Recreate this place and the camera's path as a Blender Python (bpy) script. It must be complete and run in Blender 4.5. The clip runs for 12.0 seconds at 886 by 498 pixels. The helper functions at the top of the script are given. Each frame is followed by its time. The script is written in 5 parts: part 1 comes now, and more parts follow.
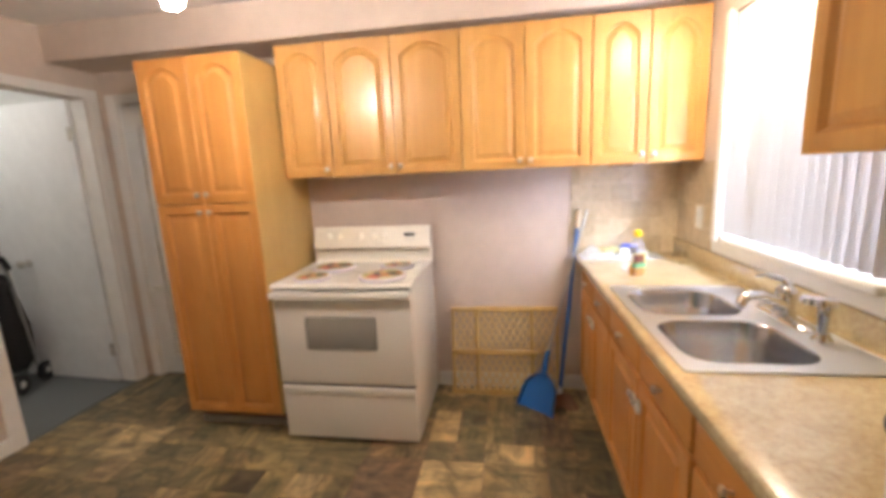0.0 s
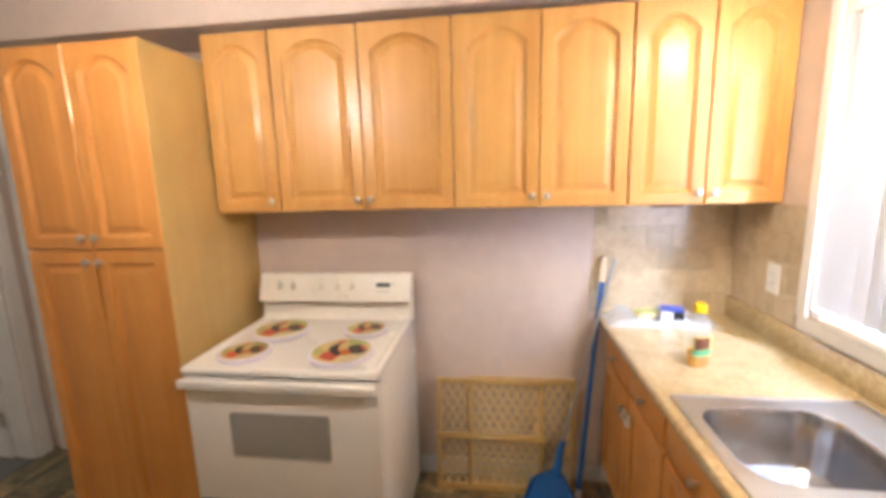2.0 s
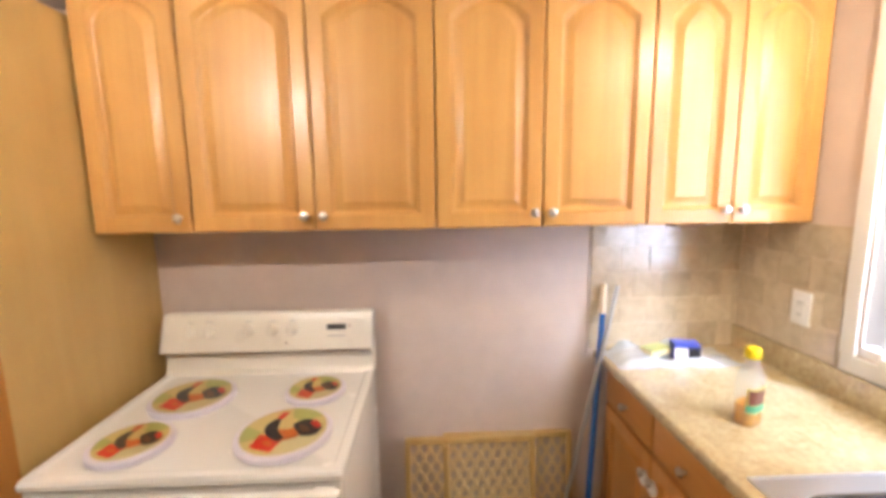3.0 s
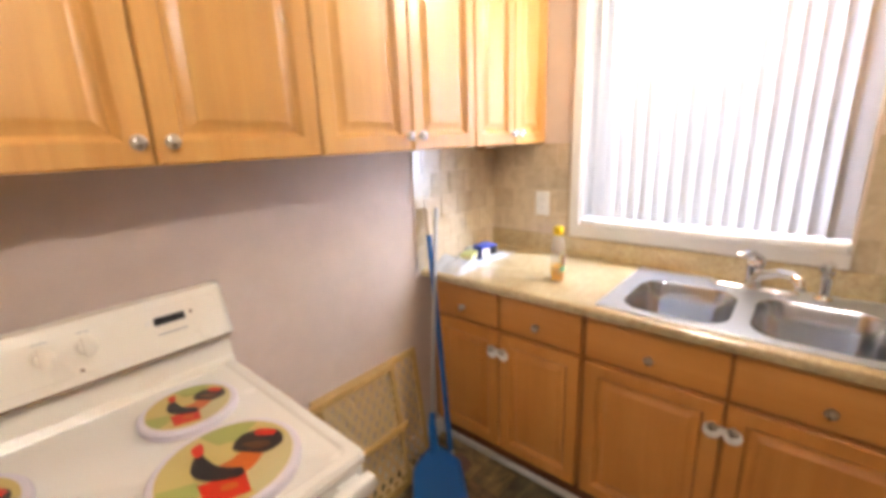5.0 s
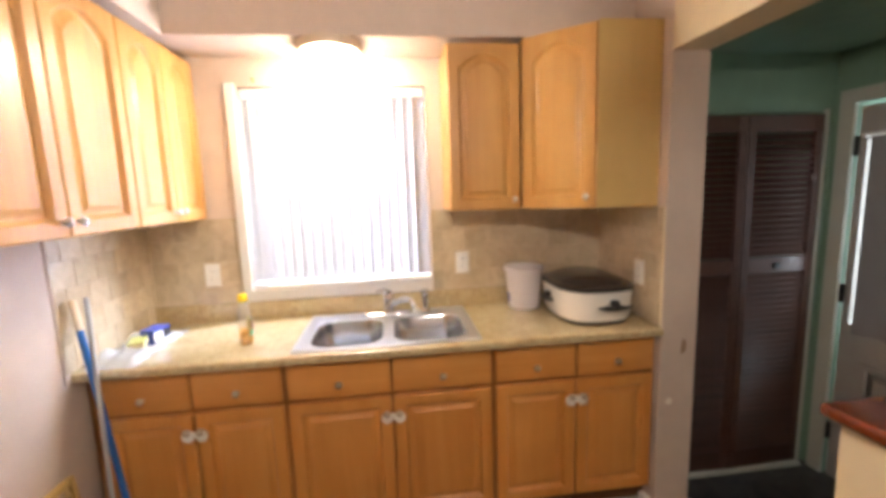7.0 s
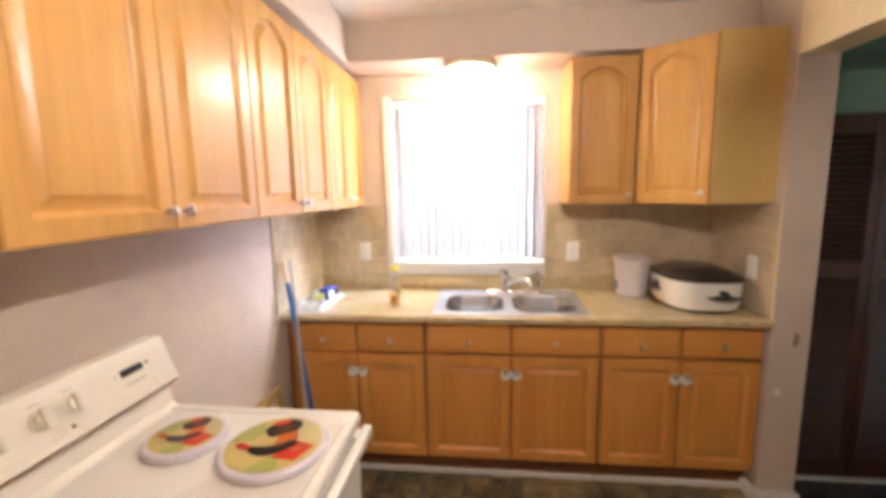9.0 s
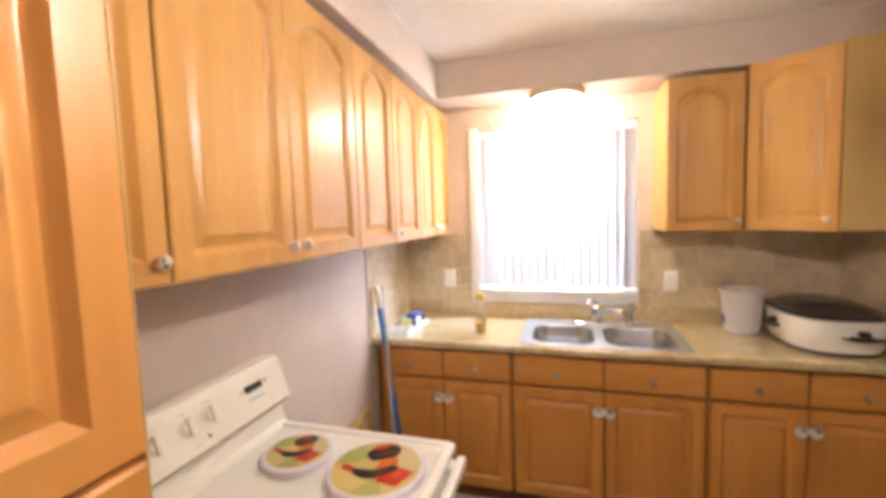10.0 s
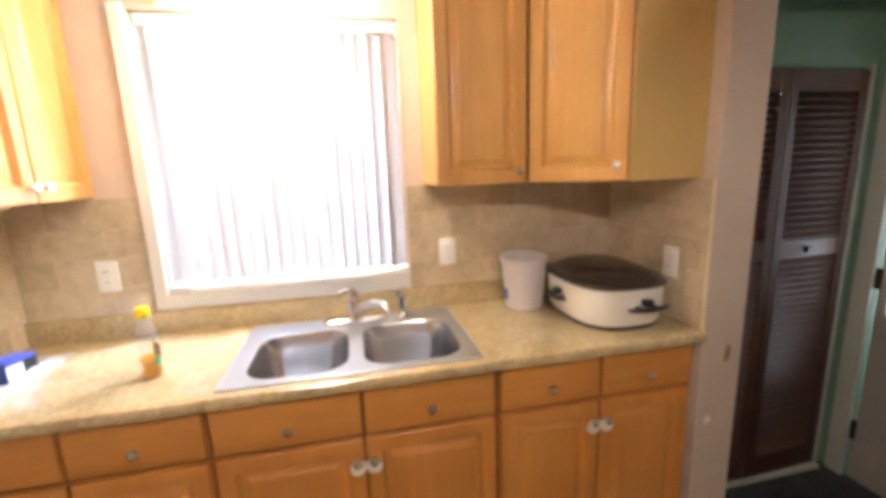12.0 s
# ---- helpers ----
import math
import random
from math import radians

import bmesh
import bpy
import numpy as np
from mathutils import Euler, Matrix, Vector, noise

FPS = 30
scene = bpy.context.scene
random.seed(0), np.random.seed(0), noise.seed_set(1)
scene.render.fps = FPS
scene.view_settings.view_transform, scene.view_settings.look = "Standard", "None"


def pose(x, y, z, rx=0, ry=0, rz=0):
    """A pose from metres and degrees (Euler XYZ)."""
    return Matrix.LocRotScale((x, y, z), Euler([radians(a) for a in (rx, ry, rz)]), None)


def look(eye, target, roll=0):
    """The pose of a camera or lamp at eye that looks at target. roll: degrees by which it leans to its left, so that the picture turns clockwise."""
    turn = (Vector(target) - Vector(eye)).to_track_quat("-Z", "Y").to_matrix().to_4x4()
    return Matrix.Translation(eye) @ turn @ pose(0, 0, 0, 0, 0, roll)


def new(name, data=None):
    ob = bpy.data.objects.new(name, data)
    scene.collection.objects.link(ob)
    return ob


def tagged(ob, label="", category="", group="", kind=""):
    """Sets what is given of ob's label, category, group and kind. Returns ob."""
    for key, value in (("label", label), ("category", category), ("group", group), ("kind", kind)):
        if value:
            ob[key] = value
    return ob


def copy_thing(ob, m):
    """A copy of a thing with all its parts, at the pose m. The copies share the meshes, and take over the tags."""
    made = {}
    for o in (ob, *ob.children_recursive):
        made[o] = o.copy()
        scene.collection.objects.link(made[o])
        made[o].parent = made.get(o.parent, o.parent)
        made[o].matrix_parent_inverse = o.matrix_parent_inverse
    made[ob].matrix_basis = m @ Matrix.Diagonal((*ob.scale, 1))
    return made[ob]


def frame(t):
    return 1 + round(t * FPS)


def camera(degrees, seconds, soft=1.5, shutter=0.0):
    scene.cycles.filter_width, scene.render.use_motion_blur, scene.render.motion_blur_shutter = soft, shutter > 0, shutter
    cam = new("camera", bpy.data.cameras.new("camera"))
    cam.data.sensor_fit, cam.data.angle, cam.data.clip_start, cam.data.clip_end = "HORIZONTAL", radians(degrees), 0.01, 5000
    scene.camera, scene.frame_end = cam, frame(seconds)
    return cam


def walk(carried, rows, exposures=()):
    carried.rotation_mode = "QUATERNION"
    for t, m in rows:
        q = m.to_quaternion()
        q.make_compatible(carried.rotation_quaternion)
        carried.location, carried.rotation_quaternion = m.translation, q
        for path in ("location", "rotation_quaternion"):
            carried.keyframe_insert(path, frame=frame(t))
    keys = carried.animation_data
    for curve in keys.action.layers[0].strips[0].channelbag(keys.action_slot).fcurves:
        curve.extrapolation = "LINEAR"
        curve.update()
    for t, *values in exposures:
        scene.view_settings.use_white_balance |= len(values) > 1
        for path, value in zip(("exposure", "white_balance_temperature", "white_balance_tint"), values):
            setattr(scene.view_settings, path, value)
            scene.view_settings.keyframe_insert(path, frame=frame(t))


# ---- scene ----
cam = camera(93.7, 12.0, soft=4.5)
PATH = [
    (0, (0.151, 0.072, 1.438), (-0.157, 2.015, 1.077), -2.6),
    (0.3, (0.213, 0.15, 1.451), (-0.118, 2.096, 1.13), -3.4),
    (0.5, (0.226, 0.187, 1.444), (-0.116, 2.138, 1.169), -3.1),
    (1, (0.246, 0.306, 1.46), (-0.226, 2.225, 1.154), -2.4),
    (1.5, (0.168, 0.534, 1.474), (-0.191, 2.474, 1.145), -1.5),
    (2, (0.085, 0.701, 1.565), (-0.172, 2.656, 1.23), -1.6),
    (2.5, (0.018, 0.929, 1.573), (-0.319, 2.884, 1.316), -2.5),
    (3, (-0.112, 1.094, 1.561), (-0.042, 3.073, 1.28), -0.8),
    (3.2, (-0.198, 1.129, 1.541), (0.149, 3.068, 1.195), -2.9),
    (5, (-0.726, 1.439, 1.469), (0.73, 2.714, 0.963), -2.2),
    (5.5, (-0.764, 1.34, 1.507), (0.963, 2.253, 1.078), -2.1),
    (6, (-0.872, 1.247, 1.55), (1.026, 1.816, 1.271), -1.6),
    (6.5, (-0.963, 1.34, 1.566), (1.018, 1.531, 1.364), -0.3),
    (7, (-1.061, 1.476, 1.54), (0.906, 1.251, 1.259), -2.0),
    (7.2, (-1.087, 1.484, 1.541), (0.857, 1.128, 1.232), -1.9),
    (8.8, (-1.408, 1.613, 1.524), (0.569, 1.669, 1.233), -1.7),
    (9, (-1.412, 1.648, 1.525), (0.557, 1.851, 1.246), -1.0),
    (9.5, (-1.412, 1.713, 1.54), (0.528, 2.131, 1.291), -1.2),
    (10, (-1.44, 1.7, 1.553), (0.475, 2.257, 1.395), -1.8),
    (10.5, (-1.359, 1.661, 1.537), (0.596, 1.944, 1.224), -1.1),
    (11, (-1.096, 1.62, 1.506), (0.862, 1.54, 1.104), 0.0),
    (11.5, (-0.865, 1.593, 1.495), (1.07, 1.304, 1.081), -1.5),
    (12, (-0.58, 1.5, 1.501), (1.341, 1.097, 1.121), -2.0),
]
walk(cam, [(t, look(eye, target, roll)) for t, eye, target, roll in PATH], exposures=[(0.0, 0.50), (1.0, 0.46), (1.5, 0.43), (3.0, 0.35), (5.0, 0.35), (6.5, 0.42), (7.0, 0.50), (9.5, 0.48), (10.5, 0.42), (11.0, 0.48), (12.0, 0.57)])

# ---- world and daylight ----
world = bpy.data.worlds.new("world")
scene.world = world
world.use_nodes = True
wn = world.node_tree
sky = wn.nodes.new("ShaderNodeTexSky")
sky.sky_type = "NISHITA"
sky.sun_disc = False
sky.sun_elevation, sky.sun_rotation = radians(43), radians(307)
wn.links.new(sky.outputs[0], wn.nodes["Background"].inputs[0])
wn.nodes["Background"].inputs[1].default_value = 0.12

sun = new("sun", bpy.data.lights.new("sun", "SUN"))
sun.data.energy, sun.data.angle, sun.data.color = 2.0, radians(0.6), (1.0, 0.95, 0.88)
sun.matrix_world = look((-12, 9, 14), (0, 0, 0))

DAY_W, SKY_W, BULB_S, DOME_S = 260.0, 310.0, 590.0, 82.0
daylight = new("window_daylight", bpy.data.lights.new("window_daylight", "AREA"))
daylight.data.shape, daylight.data.size, daylight.data.size_y = "RECTANGLE", 2.4, 1.4
daylight.data.energy, daylight.data.color = DAY_W, (0.66, 0.75, 1.0)
daylight.matrix_world = look((1.75, 1.25, 1.62), (0.0, 1.60, 1.45))

# Fill lamp added high outside the window, aimed down to brighten the counter.
sky_fill = new("window_sky_fill", bpy.data.lights.new("window_sky_fill", "AREA"))
sky_fill.data.shape, sky_fill.data.size, sky_fill.data.size_y = "RECTANGLE", 0.5, 0.5
sky_fill.data.energy, sky_fill.data.color = SKY_W, (0.55, 0.68, 1.0)
sky_fill.matrix_world = look((1.75, 1.05, 3.0), (0.80, 1.95, 0.91))
door_day = new("door_daylight", bpy.data.lights.new("door_daylight", "AREA"))
door_day.data.shape, door_day.data.size, door_day.data.size_y = "RECTANGLE", 1.0, 1.3
door_day.data.energy, door_day.data.color = 27.0, (0.80, 0.90, 1.0)
door_day.matrix_world = look((0.40, -1.35, 1.25), (0.40, 0.0, 1.15))

# ---- plan, in metres ----
EAST, NORTH, WEST = 1.15, 2.70, -2.62      # inner wall faces of the kitchen
CEIL, SOFFIT = 2.41, 2.205
STUB_N, STUB_S, POST = 0.335, 0.170, 0.572  # stub wall beside the counter
LOW = -0.12                                 # floor of the side entry, one step down
CLOSET, ENTRY_S = 0.93, -0.86


# ---- material helpers ----
def mat(name, color, rough=0.5, metal=0.0):
    m = bpy.data.materials.new(name)
    m.use_nodes = True
    b = m.node_tree.nodes["Principled BSDF"]
    b.inputs["Base Color"].default_value = (*color, 1)
    b.inputs["Roughness"].default_value = rough
    b.inputs["Metallic"].default_value = metal
    return m


def bsdf(m):
    return m.node_tree.nodes["Principled BSDF"]


def node(m, kind, **values):
    n = m.node_tree.nodes.new(kind)
    for key, value in values.items():
        n.inputs[key].default_value = value
    return n


def link(m, a, b):
    m.node_tree.links.new(a, b)


def coords(m, scale=(1, 1, 1), rand=False, spin=0.0):
    tc = node(m, "ShaderNodeTexCoord")
    mp = node(m, "ShaderNodeMapping")
    mp.inputs["Scale"].default_value = scale
    mp.inputs["Rotation"].default_value = (0, 0, spin)
    link(m, tc.outputs["Object"], mp.inputs["Vector"])
    if rand:
        info = node(m, "ShaderNodeObjectInfo")
        mul = node(m, "ShaderNodeVectorMath")
        mul.operation = "SCALE"
        mul.inputs[0].default_value = (37.0, 19.0, 53.0)
        link(m, info.outputs["Random"], mul.inputs["Scale"])
        link(m, mul.outputs[0], mp.inputs["Location"])
    return mp.outputs[0]


def ramp(m, fac, stops):
    r = node(m, "ShaderNodeValToRGB")
    el = r.color_ramp.elements
    while len(el) < len(stops):
        el.new(0.5)
    for e, (p, c) in zip(el, stops):
        e.position, e.color = p, (*c, 1)
    link(m, fac, r.inputs[0])
    return r.outputs[0]


def mix(m, fac, a, b, mode="MIX"):
    n = node(m, "ShaderNodeMix")
    n.data_type, n.blend_type = "RGBA", mode
    for socket, value in ((n.inputs[0], fac), (n.inputs[6], a), (n.inputs[7], b)):
        if isinstance(value, (int, float)):
            socket.default_value = value
        elif isinstance(value, tuple):
            socket.default_value = (*value, 1)
        else:
            link(m, value, socket)
    return n.outputs[2]


def noise_tex(m, vec, scale, detail=3.0, rough=0.55, distortion=0.0):
    n = node(m, "ShaderNodeTexNoise", Scale=scale, Detail=detail, Roughness=rough, Distortion=distortion)
    link(m, vec, n.inputs["Vector"])
    return n.outputs["Fac"]


def bump(m, fac, strength=0.2, dist=0.002):
    n = node(m, "ShaderNodeBump", Strength=strength, Distance=dist)
    link(m, fac, n.inputs["Height"])
    link(m, n.outputs[0], bsdf(m).inputs["Normal"])


def vary(m, fac_scale, low, high, to="Roughness"):
    fac = noise_tex(m, coords(m), fac_scale)
    mr = node(m, "ShaderNodeMapRange")
    mr.inputs["To Min"].default_value, mr.inputs["To Max"].default_value = low, high
    link(m, fac, mr.inputs["Value"])
    link(m, mr.outputs[0], bsdf(m).inputs[to])


def paint(name, color, rough=0.55, stain=0.06, bumps=0.12):
    """Wall or trim paint with roller texture and faint uneven soiling."""
    m = mat(name, color, rough)
    v = coords(m)
    dark = tuple(c * (1 - 2.2 * stain) for c in color)
    lite = tuple(min(1, c * (1 + stain)) for c in color)
    col = ramp(m, noise_tex(m, v, 1.7, 4, 0.6), [(0.3, dark), (0.7, lite)])
    col = mix(m, 0.25, col, ramp(m, noise_tex(m, v, 14, 4), [(0.35, dark), (0.65, lite)]))
    link(m, col, bsdf(m).inputs["Base Color"])
    bump(m, noise_tex(m, v, 160, 2), bumps, 0.002)
    vary(m, 5, rough - 0.08, rough + 0.1)
    return m


def wood(name, dark, mid, lite, axis=2, rough=0.40, fine=1.0):
    """Lacquered wood, the grain along one local axis."""
    m = mat(name, mid, rough)
    s = [9.0, 9.0, 9.0]
    s[axis] = 0.7
    v = coords(m, s, True)
    s2 = [70.0 * fine, 70.0 * fine, 70.0 * fine]
    s2[axis] = 2.5
    v2 = coords(m, s2, True)
    broad = ramp(m, noise_tex(m, v, 0.8, 4, 0.6, 0.8), [(0.25, dark), (0.5, mid), (0.78, lite)])
    grain = ramp(m, noise_tex(m, v2, 1.0, 3, 0.6), [(0.3, dark), (0.62, lite)])
    col = mix(m, 0.18, broad, grain)
    blot = ramp(m, noise_tex(m, coords(m, (1, 1, 1), True), 4.5, 3), [(0.35, (0.86, 0.82, 0.76)), (0.65, (1.0, 1.0, 1.0))])
    col = mix(m, 0.55, col, blot, "MULTIPLY")
    info = node(m, "ShaderNodeObjectInfo")
    tone = ramp(m, info.outputs["Random"], [(0.0, (0.90, 0.87, 0.84)), (1.0, (1.0, 1.0, 1.0))])
    col = mix(m, 1.0, col, tone, "MULTIPLY")
    link(m, col, bsdf(m).inputs["Base Color"])
    bump(m, noise_tex(m, v2, 1.0, 3), 0.05, 0.001)
    vary(m, 9, rough - 0.06, rough + 0.12)
    bsdf(m).inputs["Coat Weight"].default_value = 0.36
    bsdf(m).inputs["Coat Roughness"].default_value = 0.25
    return m


# ---- materials ----
M_WALL = paint("greige_wall_paint", (0.61, 0.505, 0.43), 0.72)
bsdf(M_WALL).inputs["Specular IOR Level"].default_value = 0.3
M_CEIL = paint("ceiling_paint", (0.78, 0.74, 0.70), 0.8, 0.04, 0.3)
M_TRIM = paint("white_trim_paint", (0.78, 0.76, 0.73), 0.4, 0.05, 0.05)
M_WHITEDOOR = paint("white_door_paint", (0.80, 0.80, 0.80), 0.4, 0.05, 0.05)
M_GREEN = paint("dull_green_paint", (0.19, 0.31, 0.22), 0.6)
M_CREAM = paint("cream_wall_paint", (0.72, 0.60, 0.40), 0.5)
M_FARWALL = paint("pale_grey_paint", (0.60, 0.60, 0.58), 0.6)
M_MAPLE = wood("maple_lacquer", (0.52, 0.250, 0.062), (0.62, 0.330, 0.090), (0.70, 0.402, 0.126))
# Redder base fronts; on the pantry doors this red stands in for weaker light.
M_REDMAPLE_SHADE = wood("reddish_maple_and_shade", (0.54, 0.215, 0.048), (0.64, 0.282, 0.066), (0.71, 0.345, 0.094))
M_REDMAPLE_H = wood("reddish_maple_lacquer_across", (0.54, 0.215, 0.048), (0.64, 0.282, 0.066), (0.71, 0.345, 0.094), 0)
M_SIDE = wood("maple_print_panel", (0.565, 0.38, 0.128), (0.61, 0.415, 0.150), (0.65, 0.455, 0.175), 2, 0.42, 0.5)
# Carcass darker than the fronts: shade between doors and drawers put into its colour.
M_GAPSHADE = wood("maple_gap_shade", (0.32, 0.125, 0.030), (0.40, 0.165, 0.042), (0.46, 0.20, 0.055))
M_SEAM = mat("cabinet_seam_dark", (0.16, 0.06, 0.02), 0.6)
M_GATE = wood("pine_gate_wood", (0.46, 0.29, 0.095), (0.57, 0.38, 0.14), (0.65, 0.46, 0.19), 2, 0.5)
M_REDWOOD = wood("red_brown_turned_wood", (0.085, 0.015, 0.005), (0.14, 0.027, 0.008), (0.19, 0.042, 0.013), 2, 0.22)
M_DARKWOOD = wood("dark_walnut_louvre", (0.042, 0.016, 0.010), (0.068, 0.027, 0.017), (0.098, 0.043, 0.028), 0, 0.36)
bsdf(M_DARKWOOD).inputs["Coat Weight"].default_value = 0.15
M_FANWOOD = wood("fan_blade_veneer", (0.10, 0.05, 0.02), (0.17, 0.09, 0.035), (0.22, 0.12, 0.05), 0, 0.4)
M_BRASS = mat("antique_brass", (0.55, 0.38, 0.16), 0.28, 1.0)
M_NICKEL = mat("brushed_nickel", (0.62, 0.58, 0.53), 0.28, 1.0)
vary(M_NICKEL, 60, 0.2, 0.38)
M_CHROME = mat("chrome", (0.80, 0.81, 0.83), 0.08, 1.0)
M_ENAMEL = mat("white_enamel", (0.80, 0.78, 0.73), 0.22)
vary(M_ENAMEL, 12, 0.16, 0.32)
M_ENAMEL2 = mat("cream_enamel", (0.80, 0.76, 0.66), 0.3)
vary(M_ENAMEL2, 12, 0.22, 0.38)
M_OVENGLASS = mat("grey_oven_glass", (0.33, 0.32, 0.29), 0.15)
M_BLACK = mat("black_plastic", (0.012, 0.012, 0.013), 0.35)
M_WHITEPL = mat("white_plastic", (0.80, 0.79, 0.76), 0.35)
vary(M_WHITEPL, 30, 0.28, 0.42)
M_LAV = mat("pale_lavender_enamel", (0.66, 0.62, 0.70), 0.3)
M_BLUE = mat("blue_plastic", (0.010, 0.12, 0.42), 0.38)
vary(M_BLUE, 25, 0.3, 0.5)
M_BLUEPACK = mat("blue_printed_wrap", (0.05, 0.08, 0.36), 0.3)
M_STEELTUBE = mat("painted_grey_metal", (0.42, 0.42, 0.42), 0.35, 0.7)
M_YELLOWCAP = mat("yellow_cap_plastic", (0.85, 0.62, 0.01), 0.35)
M_SPONGE = mat("pale_yellow_sponge", (0.78, 0.69, 0.40), 0.9)
M_BRISTLE = mat("tan_bristle", (0.34, 0.20, 0.14), 0.8)
M_MESH = mat("amber_plastic_mesh", (0.74, 0.57, 0.30), 0.5)
M_DARKFAB = mat("black_fabric", (0.015, 0.014, 0.014), 0.8)
M_SHADE = mat("grey_brown_fabric", (0.24, 0.22, 0.21), 0.9)
bump(M_SHADE, noise_tex(M_SHADE, coords(M_SHADE), 220, 2), 0.5, 0.002)
tr = node(M_SHADE, "ShaderNodeBsdfTranslucent")
tr.inputs["Color"].default_value = (0.30, 0.28, 0.27, 1)
mx = node(M_SHADE, "ShaderNodeMixShader")
mx.inputs[0].default_value = 0.22
link(M_SHADE, bsdf(M_SHADE).outputs[0], mx.inputs[1])
link(M_SHADE, tr.outputs[0], mx.inputs[2])
link(M_SHADE, mx.outputs[0], M_SHADE.node_tree.nodes["Material Output"].inputs["Surface"])
M_EXTDOOR = paint("grey_exterior_door_paint", (0.38, 0.35, 0.31), 0.5)
M_ENTRYTRIM = paint("grey_green_trim_paint", (0.50, 0.52, 0.45), 0.45)
M_SCUFF = mat("filler_patch", (0.80, 0.76, 0.66), 0.7)
M_GROUT = mat("backsplash_grout", (0.56, 0.46, 0.32), 0.7)
M_ENTRYFLOOR = mat("dark_entry_vinyl", (0.03, 0.03, 0.032), 0.3)
vf = coords(M_ENTRYFLOOR)
link(M_ENTRYFLOOR, ramp(M_ENTRYFLOOR, noise_tex(M_ENTRYFLOOR, vf, 6, 6, 0.7, 1.0), [(0.35, (0.012, 0.013, 0.015)), (0.7, (0.07, 0.068, 0.065))]), bsdf(M_ENTRYFLOOR).inputs["Base Color"])
M_CARPET = mat("grey_carpet", (0.16, 0.17, 0.17), 0.95)
vc = coords(M_CARPET)
link(M_CARPET, ramp(M_CARPET, noise_tex(M_CARPET, vc, 240, 3), [(0.3, (0.10, 0.11, 0.11)), (0.7, (0.22, 0.23, 0.23))]), bsdf(M_CARPET).inputs["Base Color"])
bump(M_CARPET, noise_tex(M_CARPET, vc, 300, 2), 0.8, 0.006)


def make_counter():
    """Speckled beige laminate."""
    m = mat("speckled_laminate", (0.5, 0.4, 0.27), 0.22)
    v = coords(m)
    a = ramp(m, noise_tex(m, v, 55, 5, 0.7), [(0.30, (0.27, 0.185, 0.085)), (0.5, (0.49, 0.38, 0.20)), (0.72, (0.66, 0.56, 0.35))])
    b = ramp(m, noise_tex(m, v, 9, 4, 0.6, 0.6), [(0.35, (0.39, 0.285, 0.14)), (0.65, (0.60, 0.50, 0.30))])
    vor = node(m, "ShaderNodeTexVoronoi", Scale=130.0)
    link(m, v, vor.inputs["Vector"])
    spots = ramp(m, vor.outputs["Distance"], [(0.10, (0.55, 0.48, 0.42)), (0.24, (1, 1, 1))])
    col = mix(m, 0.8, mix(m, 0.45, a, b), spots, "MULTIPLY")
    link(m, col, bsdf(m).inputs["Base Color"])
    vary(m, 8, 0.14, 0.26)
    bsdf(m).inputs["Specular IOR Level"].default_value = 0.8
    bsdf(m).inputs["Coat Weight"].default_value = 0.8
    bsdf(m).inputs["Coat IOR"].default_value = 1.6
    bsdf(m).inputs["Coat Roughness"].default_value = 0.16
    return m


def make_tile():
    """Glazed beige wall tile with a mottled travertine print, each piece in its own tone."""
    m = mat("beige_glazed_tile", (0.5, 0.42, 0.30), 0.25)
    v = coords(m, (1, 1, 1), True)
    info = node(m, "ShaderNodeObjectInfo")
    a = ramp(m, noise_tex(m, v, 16, 5, 0.65, 0.7), [(0.3, (0.49, 0.385, 0.25)), (0.55, (0.61, 0.495, 0.335)), (0.8, (0.68, 0.58, 0.42))])
    tone = ramp(m, info.outputs["Random"], [(0.0, (0.78, 0.76, 0.72)), (0.55, (0.96, 0.95, 0.93)), (1.0, (1.0, 1.0, 1.0))])
    link(m, mix(m, 1.0, a, tone, "MULTIPLY"), bsdf(m).inputs["Base Color"])
    bump(m, noise_tex(m, v, 18, 3), 0.08, 0.002)
    vary(m, 20, 0.12, 0.24)
    bsdf(m).inputs["Specular IOR Level"].default_value = 1.0
    bsdf(m).inputs["Coat Weight"].default_value = 0.7
    bsdf(m).inputs["Coat IOR"].default_value = 1.65
    bsdf(m).inputs["Coat Roughness"].default_value = 0.30
    return m


